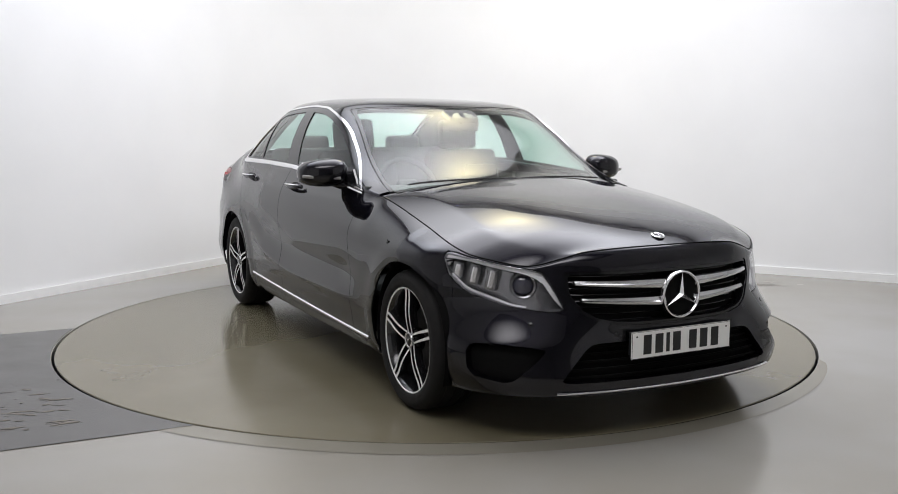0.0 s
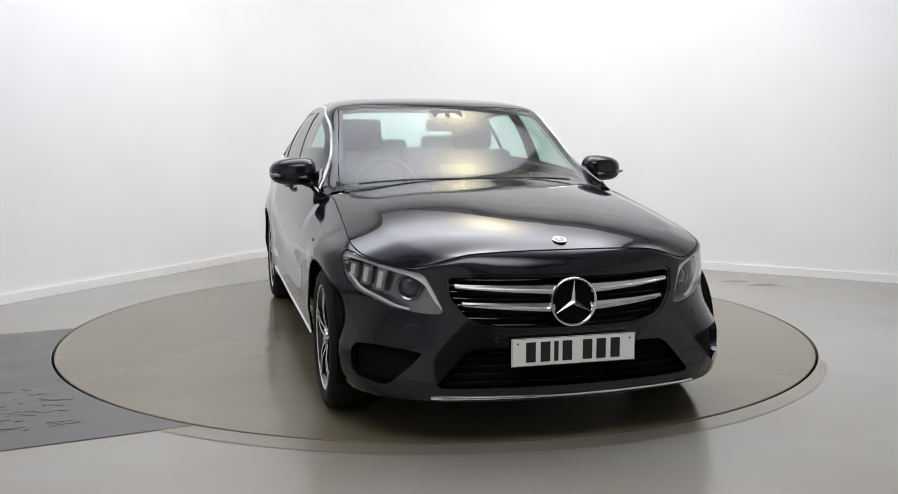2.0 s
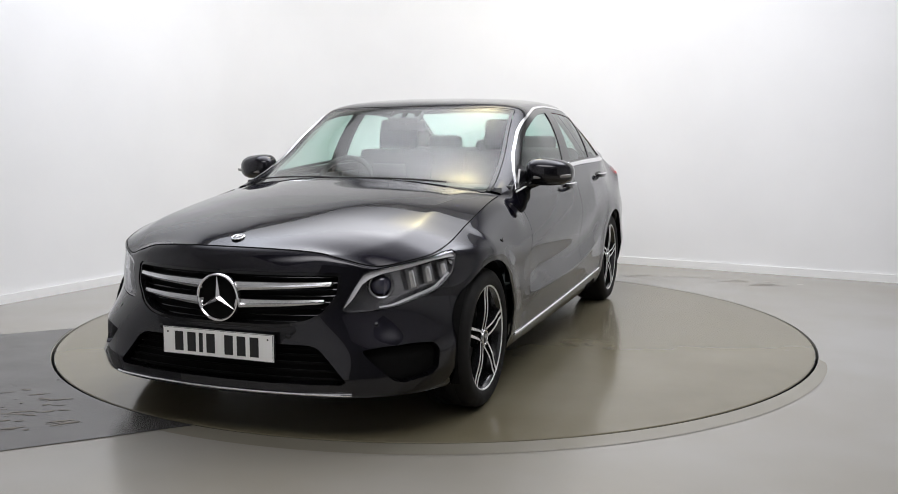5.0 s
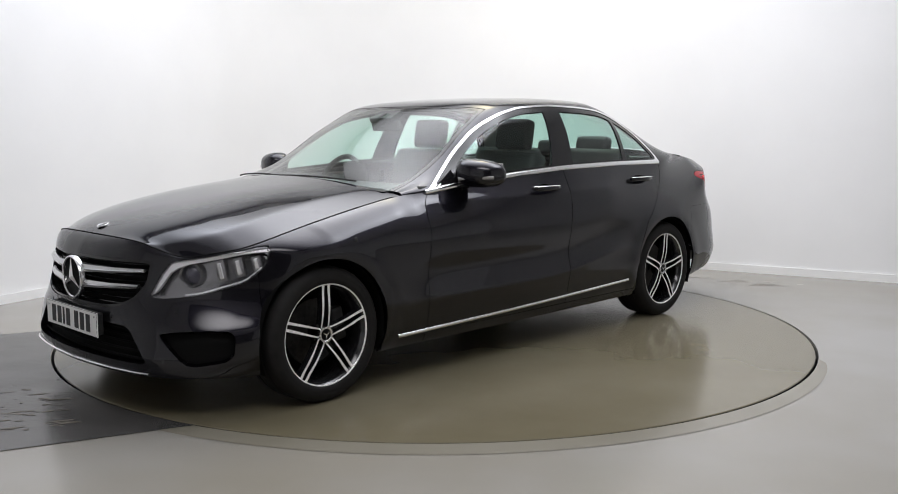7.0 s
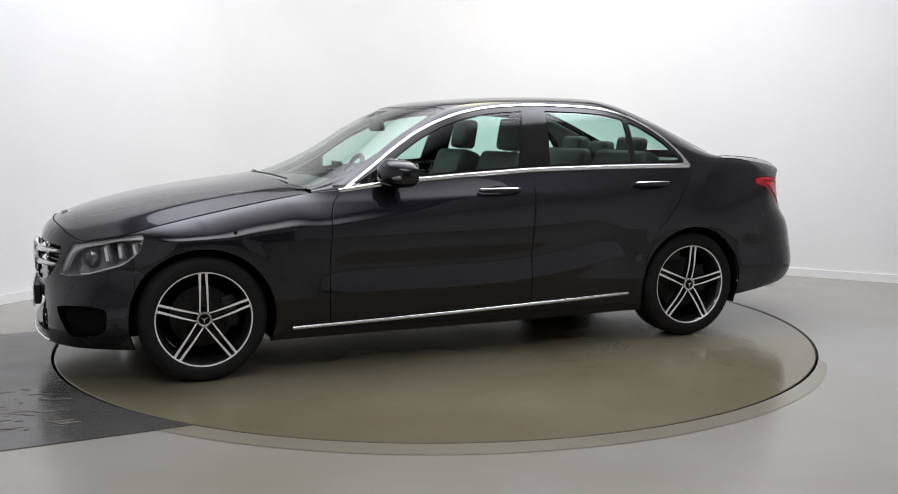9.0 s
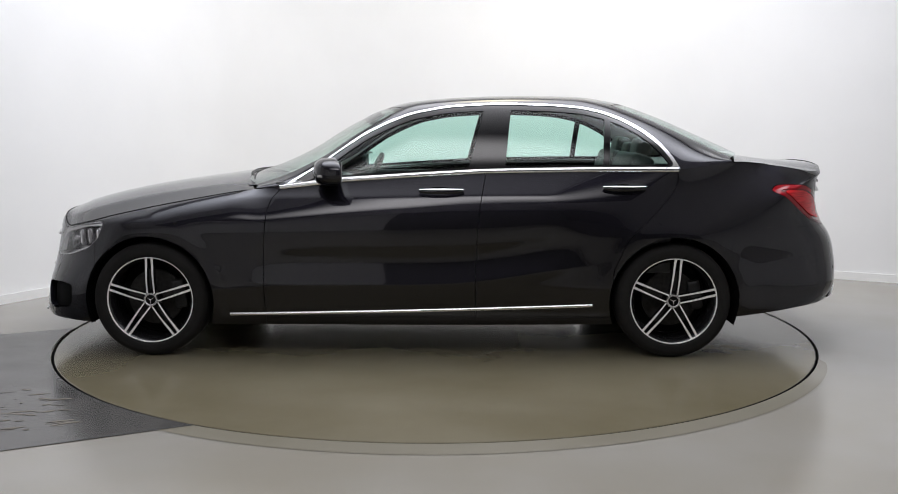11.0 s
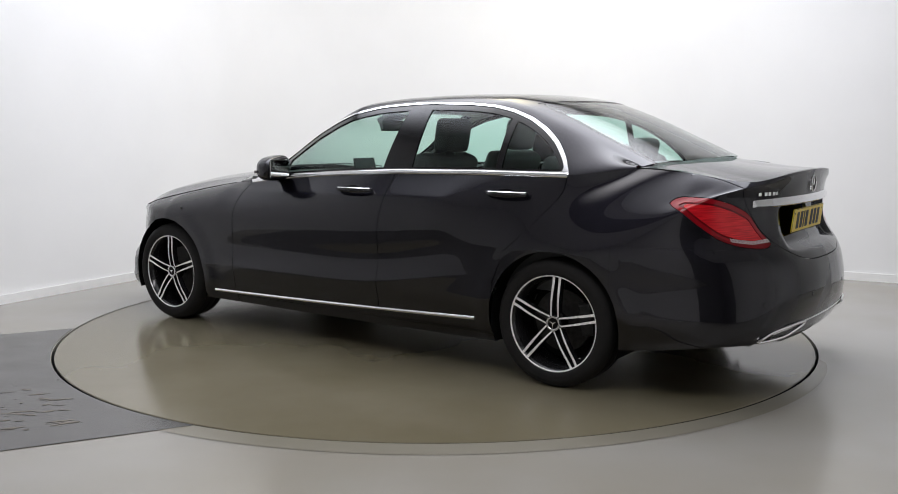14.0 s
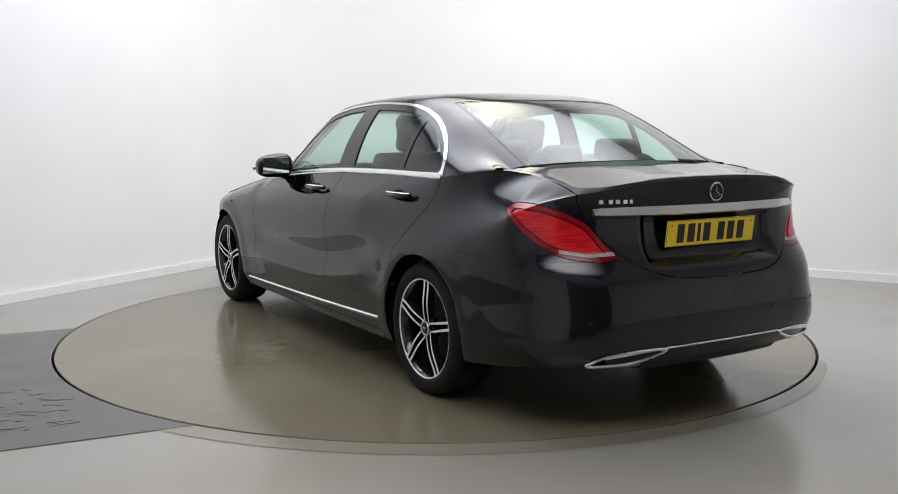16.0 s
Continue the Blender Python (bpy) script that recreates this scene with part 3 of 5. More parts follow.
def build_skin():
    cols = [skin_column("nose", a) for a in np.linspace(0, 1, 64)]
    cols += [skin_column("side", a) for a in np.linspace(0, 1, 150)[1:]]
    cols += [skin_column("tail", a) for a in np.linspace(1, 0, 64)[1:]]
    p = swell(np.stack(cols))
    z = p[..., 2]
    soft = (soft_step(-0.75, -1.15, p[..., 0]) * soft_step(-2.02, -1.85, p[..., 0]) * soft_step(0.66, 0.76, z))[..., None]
    pinned = p[:, -1].copy()
    for _ in range(200):  # let the haunch flow
        q = p.copy()
        q[1:-1] = (p[:-2] + 2 * p[1:-1] + p[2:]) / 4
        r = q.copy()
        r[:, 1:-1] = (q[:, :-2] + 2 * q[:, 1:-1] + q[:, 2:]) / 4
        p = p + soft * (r - p)
        p[:, -1] = pinned
    p[0, :, 1] = p[-1, :, 1] = 0
    return p


SKIN = grid_sheet(build_skin(), (0, 0, 0.5))
hood_z = spline([0.95, 1.0, 1.125, 1.3, 1.49, 1.7, 1.86, 1.97, 2.03, 2.092], [0.994, 0.988, 0.970, 0.947, 0.920, 0.882, 0.846, 0.814, 0.792, 0.762], 0.01)
roof_z = spline([1.05, 0.93, 0.658, 0.409, 0.2, 0.05, -0.10, -0.30, -0.614, -0.945, -1.208, -1.437, -1.666, -1.95],
                [0.965, 0.995, 1.108, 1.258, 1.356, 1.396, 1.412, 1.426, 1.434, 1.427, 1.391, 1.316, 1.218, 1.092], 0.012)
rail_y = spline([1.05, 0.66, 0.2, -0.4, -0.9, -1.3, -1.6, -1.92], [0.728, 0.682, 0.612, 0.572, 0.565, 0.58, 0.605, 0.625], 0.02)


def cabin_top(xs, v):
    y = v * rail_y(xs)
    bow = 0.34 * soft_step(-0.2, 0.35, xs) - 0.45 * soft_step(-0.75, -1.35, xs)
    return np.stack([xs - bow * y * y, y, roof_z(xs) - 0.05 * y * y - 0.018 * v**8], -1)


def coons(c0, c1, d0, d1):
    """A patch between the curves c0, c1 (along u) and d0, d1 (along v)."""
    nu, nv = len(c0), len(d0)
    u, v = np.linspace(0, 1, nu)[:, None, None], np.linspace(0, 1, nv)[None, :, None]
    return ((1 - v) * c0[:, None] + v * c1[:, None] + (1 - u) * d0[None] + u * d1[None]
            - ((1 - u) * (1 - v) * c0[0] + (1 - u) * v * c1[0] + u * (1 - v) * c0[-1] + u * v * c1[-1]))


HOOD_TIP = 4 / 9  # where along the nose the hood's front corner lies


def hood_sheet():
    u = np.linspace(0, 1, 80)
    lam = np.linspace(0, 1, 60)
    cx = 1.0 + (2.092 - 1.0) * u
    c0 = np.stack([cx, 0 * cx, hood_z(cx)], -1)
    # along the fender and over the headlight to the corner beside the grille
    wing, brow = np.linspace(0.86, 1.45, 60), np.linspace(1, HOOD_TIP, 60)[1:]
    xs = np.concatenate([wing, edge_x(brow)])
    ys, zs = np.concatenate([side_y(wing), edge_y(brow)]), np.concatenate([side_z(wing), edge_z(brow)])
    sx = xs[0] + (xs[-1] - xs[0]) * u
    c1 = np.stack([sx, np.interp(sx, xs, ys), np.interp(sx, xs, zs)], -1)
    d0 = np.stack([1.0 - 0.14 * lam**2, 0.762 * lam, 0.988 - 0.080 * lam**2.2], -1)
    d1 = np.stack([edge_x(lam * HOOD_TIP), edge_y(lam * HOOD_TIP), edge_z(lam * HOOD_TIP)], -1)
    c1[0], d0[-1] = (d0[-1] + c1[0]) / 2, (d0[-1] + c1[0]) / 2
    p = coons(c0, c1, d0, d1)
    uu, vv = u[:, None], lam[None]
    w = vv**1.9  # level across the middle, falling towards the fenders
    z = [q[..., 2] for q in (c0, c1, d0, d1)]
    p[..., 2] = ((1 - w) * z[0][:, None] + w * z[1][:, None] + (1 - uu) * z[2][None] + uu * z[3][None]
                 - ((1 - uu) * ((1 - w) * z[0][0] + w * z[1][0]) + uu * ((1 - w) * z[0][-1] + w * z[1][-1])))
    p[..., 2] += 0.008 * np.sin(np.pi * uu) * np.sin(np.pi * vv) ** 2
    off = np.sqrt((vv - 0.80) ** 2 + 0.02**2)  # the pair of creases from the pillars to the grille's corners
    p[..., 2] += 0.012 * np.exp(-off / 0.14) * np.sin(np.pi * uu) ** 0.7
    p[:, 0, 1] = 0
    return grid_sheet(p, (1.4, 0, 0.0))


def boot_sheet():
    u = np.linspace(0, 1, 40)
    lam = np.linspace(0, 1, 50)
    cx = -1.88 + (-2.372 + 1.88) * u
    c0 = np.stack([cx, 0 * cx, 1.092 - 0.047 * u - 0.012 * np.sin(np.pi * u)], -1)
    sx = -1.76 + (-1.95 + 1.76) * u
    c1 = np.stack([sx, side_y(sx), side_z(sx)], -1)
    d0 = np.stack([-1.88 + 0.12 * lam**2, side_y(-1.76) * lam, 1.092 + (side_z(-1.76) - 1.092) * lam**2], -1)
    d1 = np.stack([boot_x(lam), boot_y(lam), boot_z(lam)], -1)
    p = coons(c0, c1, d0, d1)
    p[:, 0, 1] = 0
    sheet = grid_sheet(p, (-2.0, 0, 0.3))
    near = np.linalg.norm(sheet.v - p[-1, -1], axis=1)  # one clean normal for the tight corner
    mean = sheet.n[(near > 0.05) & (near < 0.09)].mean(axis=0)
    sheet.n[near <= 0.05] = mean / np.linalg.norm(mean)
    return sheet


def cabin_side_sheet():
    cols = []
    for xs in np.linspace(1.03, -1.93, 150):
        e = cabin_top(np.array(xs), np.array(1.0))
        e0 = cabin_top(np.array(xs), np.array(0.97))
        b = np.array([e[0], float(side_y(e[0])), float(side_z(e[0]))])
        b = np.where([0, 0, 1], np.minimum(b, e[2] - 0.002), b)
        span = np.linalg.norm(e - b)
        k, w = float(soft_step(-1.2, -1.5, b[0])), float(soft_step(-2.05, -1.45, b[0]))
        run = (1 - w) * np.array([0, -0.52, 0.86]) + w * np.array([0, -0.5, 0.9])
        t0 = ((1 - k) * np.array([0, -0.22, 1.0]) + k * run) * span
        t1 = (e0 - e) / np.linalg.norm(e0 - e) * span * 0.75
        cols.append(hermite(b, t0, e, t1, np.linspace(0, 1, 34)))
    return grid_sheet(np.stack(cols), (-0.3, 0, 1.0))


def cabin_top_sheet():
    xs, v = np.linspace(1.03, -1.93, 150)[:, None], np.linspace(0, 1, 44)[None]
    p = cabin_top(xs + 0 * v, v + 0 * xs)
    p[:, 0, 1] = 0
    return grid_sheet(p, (-0.3, 0, 0.5))


# ---- the car: panels and parts ----
CAR = tagged(new("car"), "black metallic four-door saloon car with chrome window trim", "car")


def take(sheet, fn, gap=0.0022):
    """Cuts a piece out of a sheet with a shut line of twice gap between piece and rest."""
    piece, rest = cut(sheet, lambda v: fn(v) + gap)
    if gap:
        _, rest = cut(rest, lambda v: fn(v) - gap)
    return piece, rest


def sheet_copy(sheet, depth):
    s = tidy(sheet)
    return Sheet(s.v - s.n * depth, s.n, s.f)


def both(name, sheet, mat, parent=CAR, thick=0.010, lift=0.0, label=""):
    return [panel(name, s, mat, parent, thick, lift, label) for s in (sheet, mirrored(sheet))]


def whole(name, sheet, mat, parent=CAR, thick=0.010, lift=0.0, label=""):
    s = tidy(sheet)
    return panel(name, joined(s, mirrored(s)), mat, parent, thick, lift, label)


def line_fn(pts, flip=1):
    """Below zero ahead of a line x(z) given from below upwards."""
    zs, xs = [p[1] for p in pts], [p[0] for p in pts]
    return lambda v: flip * (np.interp(v[:, 2], zs, xs) - v[:, 0])


door_front = line_fn([(0.792, 0.1), (0.795, 0.53), (0.775, 0.80), (0.755, 0.86), (0.69, 0.935)])
door_mid = line_fn([(-0.348, 0.1), (-0.35, 0.50), (-0.358, 0.704), (-0.378, 0.86), (-0.408, 1.02)])
door_back = line_fn([(-1.075, 0.1), (-1.09, 0.48), (-1.165, 0.65), (-1.30, 0.776), (-1.41, 0.90), (-1.437, 0.95), (-1.447, 1.03)])


def arch_fn(ax, r=ARCH_R):
    return lambda v: np.where(v[:, 1] > 0.5, np.hypot(v[:, 0] - ax, v[:, 2] - HUB_Z) - r, 1.0)


lamp_line = outline_distance(rounded([(-0.845, .715), (-0.865, .738), (-0.93, .734), (-0.997, .725), (-1.165, .703), (-1.345, .685), (-1.445, .672), (-1.505, .618), (-1.578, .530), (-1.56, .518), (-1.473, .516), (-1.264, .530), (-0.995, .580), (-0.885, .640)], pull=0.12))
headlamp_fn = lambda v: np.where(v[:, 0] > 1.5, lamp_line(v[:, 1] - v[:, 0], v[:, 2]), 1.0)
tail_line = outline_distance(rounded([(-1.155, .905), (-1.225, .940), (-1.38, .937), (-1.523, .907), (-1.645, .865), (-1.735, .787), (-1.832, .724), (-1.756, .706), (-1.566, .720), (-1.426, .750), (-1.285, .821)], pull=0.15))
taillamp_fn = lambda v: np.where(v[:, 0] < -1.7, tail_line(v[:, 1] + v[:, 0], v[:, 2]), 1.0)
grille_line = outline_distance(rounded([(-.455, .676), (.455, .676), (.486, .668), (.484, .58), (.43, .507), (.37, .476), (.26, .456), (-.26, .456), (-.37, .476), (-.43, .507), (-.484, .58), (-.486, .668)], pull=0.15))
grille_fn = lambda v: np.where(v[:, 0] > 1.9, grille_line(v[:, 1], v[:, 2]), 1.0)
intake_line = outline_distance(rounded([(-.39, .402), (.39, .402), (.43, .385), (.552, .250), (.54, .232), (-.54, .232), (-.552, .250), (-.43, .385)], pull=0.12))
intake_fn = lambda v: np.where(v[:, 0] > 1.9, intake_line(v[:, 1], v[:, 2]), 1.0)
vent_line = outline_distance(rounded([(-1.52, .378), (-1.40, .392), (-1.20, .400), (-1.06, .392), (-1.03, .36), (-1.04, .28), (-1.09, .252), (-1.28, .236), (-1.34, .248), (-1.45, .32)], pull=0.08))
vent_fn = lambda v: np.where(v[:, 0] > 1.6, vent_line(v[:, 1] - v[:, 0], v[:, 2]), 1.0)


def boot_face_fn(v):
    side = np.interp(v[:, 2], [0.60, 0.66, 0.72, 0.85, 0.93, 1.1], [0.42, 0.50, 0.545, 0.60, 0.64, 0.66])
    low = 0.632 + 0.075 * (np.abs(v[:, 1]) / 0.45) ** 4
    return np.where(v[:, 0] < -2.0, np.maximum(np.abs(v[:, 1]) - side, low - v[:, 2]), 1.0)


def build_body():
    rest = SKIN
    for ax in (AXLE, -AXLE):
        _, rest = cut(rest, arch_fn(ax))
    lamp, rest = take(rest, headlamp_fn, 0.0015)
    tail, rest = take(rest, taillamp_fn, 0.0015)
    grille, rest = take(rest, grille_fn, 0.0)
    intake, rest = take(rest, intake_fn, 0.0)
    vent, rest = take(rest, vent_fn, 0.0)
    boot_face, rest = take(rest, boot_face_fn)
    bumper, rest = take(rest, lambda v: 1.735 - v[:, 0], 0.0012)
    rear_bumper, rest = take(rest, lambda v: np.maximum(v[:, 0] + 1.72, v[:, 2] - 0.712), 0.0006)
    fender, rest = take(rest, door_front)
    sill, rest = take(rest, lambda v: np.where(v[:, 0] > -1.2, v[:, 2] - 0.222, 1.0), 0.0015)
    fender, sill_front = cut(fender, lambda v: 0.10 - v[:, 2])
    front_door, rest = take(rest, door_mid)
    rear_door, rest = take(rest, door_back)
    whole("front_bumper", bumper, PAINT)
    whole("rear_bumper", rear_bumper, PAINT)
    both("front_fender", fender, PAINT)
    both("sill", sill, PAINT)
    both("rear_quarter", rest, PAINT)
    doors = both("front_door", front_door, PAINT), both("rear_door", rear_door, PAINT)
    hood = whole("hood", hood_sheet(), PAINT, thick=0.02)
    boot = whole("boot_lid", joined(tidy(boot_sheet()), tidy(boot_face)), PAINT, thick=0.012)
    return lamp, tail, grille, intake, vent, boot_face, doors, hood, boot


def shut_line(name, points):
    """A black bar laid along a lid's edge for the shade in its gap."""
    for s in (1, -1):
        part(name, tube([Vector((float(a), float(b) * s, float(c))) for a, b, c in points], 0.0032, 6), BLACK, CAR)


def build_shut_lines():
    sx, lam, tx = np.linspace(0.90, 1.45, 30), np.linspace(1, 0, 50)[1:], np.linspace(-1.76, -1.95, 14)
    shut_line("hood_gap_line", [(x, side_y(x), side_z(x)) for x in sx] + [(edge_x(k), edge_y(k), edge_z(k)) for k in lam])
    shut_line("boot_gap_line", [(x, side_y(x), side_z(x)) for x in tx])


build_shut_lines()
LAMP, TAIL, GRILLE, INTAKE, VENT, BOOT_FACE, DOORS, HOOD, BOOT = build_body()

# windows: the outline of the side glass and its bars
WINDOW_LINE = [(.735, .905), (.60, .985), (.507, 1.044), (.37, 1.142), (.259, 1.215), (.13, 1.278), (0, 1.326), (-.19, 1.362), (-.474, 1.379), (-.784, 1.370),
               (-.94, 1.356), (-1.05, 1.332), (-1.16, 1.292), (-1.26, 1.238), (-1.34, 1.178), (-1.41, 1.10), (-1.455, 1.02), (-1.46, 1.006)]
BELT_LINE = [(-.94, 1.006), (-.4, .996), (0, .974), (.38, .948)]
window_line = outline_distance(rounded(WINDOW_LINE + BELT_LINE, pull=0.15))
opening = lambda v: window_line(v[:, 0], v[:, 2])


def bar(v, low, high):
    return np.interp(v[:, 2], [1.0, 1.36], [low, high]) - v[:, 0]


def build_cabin():
    side, top = cabin_side_sheet(), cabin_top_sheet()
    inside, pillars = cut(side, opening)
    both("cabin_frame", pillars, PAINT, thick=0.02)
    _, upper_pillars = cut(pillars, lambda v: v[:, 2] - np.interp(v[:, 0], [-1.9, -1.45, -0.4, 0.38, 0.72], [1.14, 1.04, 1.03, 0.985, 0.95]))
    both("pillar_lining", sheet_copy(upper_pillars, 0.026), LINING, thick=0.002, label="pale grey pillar lining")
    glassy, trim = cut(inside, lambda v: opening(v) + np.where(v[:, 2] < np.interp(v[:, 0], [-1.45, -0.4, 0.4, 0.72], [1.05, 1.03, 0.985, 0.94]), 0.027, np.interp(v[:, 0], [-1.4, -1.15, -0.9, 0.1, 0.4], [0.018, 0.013, 0.0105, 0.0100, 0.0085])))
    both("window_trim", trim, CHROME, thick=0.008, lift=0.004, label="bright chrome window surround")
    panes, frames = cut(glassy, lambda v: opening(v) + 0.038)
    front, panes = cut(panes, lambda v: np.maximum(bar(v, -0.305, -0.400), v[:, 0] - 0.43))
    bar_mid, panes = cut(panes, lambda v: np.where(v[:, 0] > 0, -1.0, bar(v, -0.505, -0.545)))
    rear, panes = cut(panes, lambda v: bar(v, -1.032, -1.062))
    bar_back, quarter = cut(panes, lambda v: bar(v, -1.066, -1.098))
    black = joined(joined(tidy(frames), tidy(bar_mid)), tidy(bar_back))
    both("pillar_trim", black, GLOSSBLACK, thick=0.012, label="gloss black window pillar trim")
    for name, sheet in (("front_window", front), ("rear_window", rear), ("quarter_window", quarter)):
        for ob in both(name, sheet, GLASS, thick=0.001, lift=-0.004):
            ob.visible_shadow = False
    # windscreen, roof, rear window
    stretch = lambda v: v[:, 0] + np.where(v[:, 0] > -0.3, 0.34, -0.45) * v[:, 1] ** 2
    edge = lambda v, d: np.abs(v[:, 1]) - rail_y(stretch(v)) + d
    screen_fn = lambda v: np.maximum(0.17 - stretch(v), edge(v, 0.014))
    back_fn = lambda v: np.maximum(stretch(v) + 1.235, edge(v, 0.055))
    screen, top = take(top, screen_fn, 0.002)
    back, top = take(top, back_fn, 0.002)
    rim, screen = cut(screen, lambda v: -(screen_fn(v) + 0.020))
    rim2, back = cut(back, lambda v: -(back_fn(v) + 0.016))
    whole("roof", top, PAINT, thick=0.02)
    whole("windscreen_border", rim, GLOSSBLACK, thick=0.004, lift=-0.002)
    whole("rear_window_border", rim2, GLOSSBLACK, thick=0.004, lift=-0.002)
    for name, sheet in (("windscreen", screen), ("back_window", back)):
        whole(name, sheet, SCREEN if name == "windscreen" else GLASS, thick=0.001, lift=-0.003).visible_shadow = False
    # lining under the roof
    lining = sheet_copy(top, 0.0)
    whole("headlining", lining, LINING, thick=0.002, lift=-0.035)


build_cabin()


# ---- wheels ----
def build_wheel(side, ax):
    w = new("wheel")
    w.parent = CAR
    tagged(w, "five twin-spoke black and machined alloy wheel with road tyre")
    flip = pose(0, 0, 0, 0, 0, 0 if side > 0 else 180)
    w.matrix_basis = pose(ax, side * 0.775, HUB_Z, 0, 0, 0 if side > 0 else 180)
    r = TYRE_R
    part("tyre", lathe([(0.226, -0.10), (0.232, -0.112), (0.262, -0.119), (0.288, -0.114), (0.303, -0.100), (r - 0.003, -0.085), (r, -0.05), (r - 0.003, -0.046), (r, -0.042), (r, -0.002), (r - 0.004, 0.0),
                        (r, 0.002), (r, 0.042), (r - 0.003, 0.046), (r, 0.05), (r - 0.003, 0.085), (0.303, 0.100), (0.288, 0.112), (0.270, 0.117), (0.266, 0.1155), (0.262, 0.1165), (0.246, 0.114), (0.236, 0.109), (0.230, 0.100)], 96), RUBBER, w, smooth=True)
    part("rim", lathe([(0.205, -0.10), (0.205, 0.05), (0.214, 0.085), (0.2235, 0.098), (0.229, 0.1045), (0.2365, 0.1055), (0.238, 0.101), (0.236, 0.092), (0.225, -0.10)], 96, closed=True), RIMBLACK, w, smooth=True)
    part("rim_lip", lathe([(0.2280, 0.1035), (0.2305, 0.1070), (0.2370, 0.1075), (0.2395, 0.103)], 96), ALLOY, w, "machined bright rim lip", smooth=True)
    part("brake_disc", lathe([(0.03, 0.0), (0.152, 0.0), (0.152, -0.022), (0.03, -0.022)], 64), STEEL, w, smooth=True)
    part("wheel_back", lathe([(0.001, -0.03), (0.20, -0.05), (0.204, -0.06)], 48), BLACK, w)
    part("caliper", block((0.07, 0.05, 0.16), pose(-0.135, 0.0, 0.02, 0, 10, 0), 0.015), MATTBLACK, w)
    for k in range(5):
        spoke = None
        for s in (-1, 1):
            bm, top = bmesh.new(), []
            secs = []
            for i in range(11):
                t = i / 10
                rad = 0.034 + (0.2285 - 0.034) * t
                mid = s * (0.0195 - 0.0040 * t)
                wide = 0.0036 + 0.0030 * t
                face = 0.088 + 0.008 * math.sin(math.pi * min(t * 1.2, 1)) + 0.013 * t
                secs.append([(mid - wide, rad, face), (mid + wide, rad, face), (mid + wide * 1.1, rad, face - 0.035), (mid - wide * 1.1, rad, face - 0.035)])
            turn = 2 * math.pi * k / 5 + (0.09 if side > 0 and ax < 0 else 0.0)
            c, sn = math.cos(turn), math.sin(turn)
            ring = [[bm.verts.new((x * c - z * sn, y, x * sn + z * c)) for x, z, y in sec] for sec in secs]
            bright = []
            for a, b in zip(ring, ring[1:]):
                for j in range(4):
                    bm.faces.new((a[j], a[(j + 1) % 4], b[(j + 1) % 4], b[j]))
                bright.append([v.co.copy() for v in (a[0], a[1], b[1], b[0])])
            bm.faces.new(ring[0][::-1])
            bm.faces.new(ring[-1])
            spoke = part("spoke", bm, RIMBLACK, w)
            face = bmesh.new()
            lip = Vector((0, 0.0012, 0))
            for q in bright:
                face.faces.new([face.verts.new(p + lip) for p in q])
            bmesh.ops.remove_doubles(face, verts=face.verts, dist=1e-5)
            base = list(face.faces)
            made = bmesh.ops.extrude_face_region(face, geom=base)["geom"]
            bmesh.ops.translate(face, verts=[g for g in made if isinstance(g, bmesh.types.BMVert)], vec=(0, 0.0012, 0))
            part("spoke_face", face, ALLOY, spoke)
    part("hub", lathe([(0.0001, 0.086), (0.028, 0.086), (0.038, 0.082), (0.046, 0.068), (0.050, 0.04)], 40), RIMBLACK, w, smooth=True)
    cap = part("centre_cap", lathe([(0.0001, 0.098), (0.026, 0.098), (0.029, 0.1005), (0.0365, 0.1005), (0.0385, 0.096), (0.0385, 0.085)], 40), SATIN, w, "satin silver centre cap", smooth=True)
    part("cap_field", lathe([(0.0001, 0.0985), (0.0265, 0.0985), (0.027, 0.098)], 32), EMBLEMFIELD, cap)
    part("cap_emblem", star_mesh(0.024, 0.003, pose(0, 0.0990, 0, -90, 0, 180)), CHROME, cap)
    for k in range(5):
        a = 2 * math.pi * (k + 0.5) / 5
        part("wheel_bolt", lathe([(0.0001, 0.080), (0.008, 0.080), (0.009, 0.070)], 10, pose(0.048 * math.sin(a), 0, 0.048 * math.cos(a))), STEEL, w)
    return w


def star_mesh(radius, depth, m):
    """Three tapered blades from a common middle, ridged along their length, in the local xy plane."""
    bm = bmesh.new()
    for k in range(3):
        a = math.pi / 2 + 2 * math.pi * k / 3
        tip = Vector((math.cos(a), math.sin(a), 0)) * radius
        left = Vector((math.cos(a + math.pi / 3), math.sin(a + math.pi / 3), 0)) * radius * 0.14
        right = Vector((math.cos(a - math.pi / 3), math.sin(a - math.pi / 3), 0)) * radius * 0.14
        up = Vector((0, 0, depth))
        lift = tip + up * 0.6
        vs = [bm.verts.new(m @ p) for p in (Vector((0, 0, 0)) + up * 2, left + up * 0.4, lift, right + up * 0.4, left - up, tip - up, right - up, -up)]
        for f in ((0, 1, 2), (0, 2, 3), (1, 4, 5, 2), (2, 5, 6, 3), (4, 7, 6, 5)):
            bm.faces.new([vs[i] for i in f])
    return bm


for side_sign in (1, -1):
    for axle_x in (AXLE, -AXLE):
        build_wheel(side_sign, axle_x)


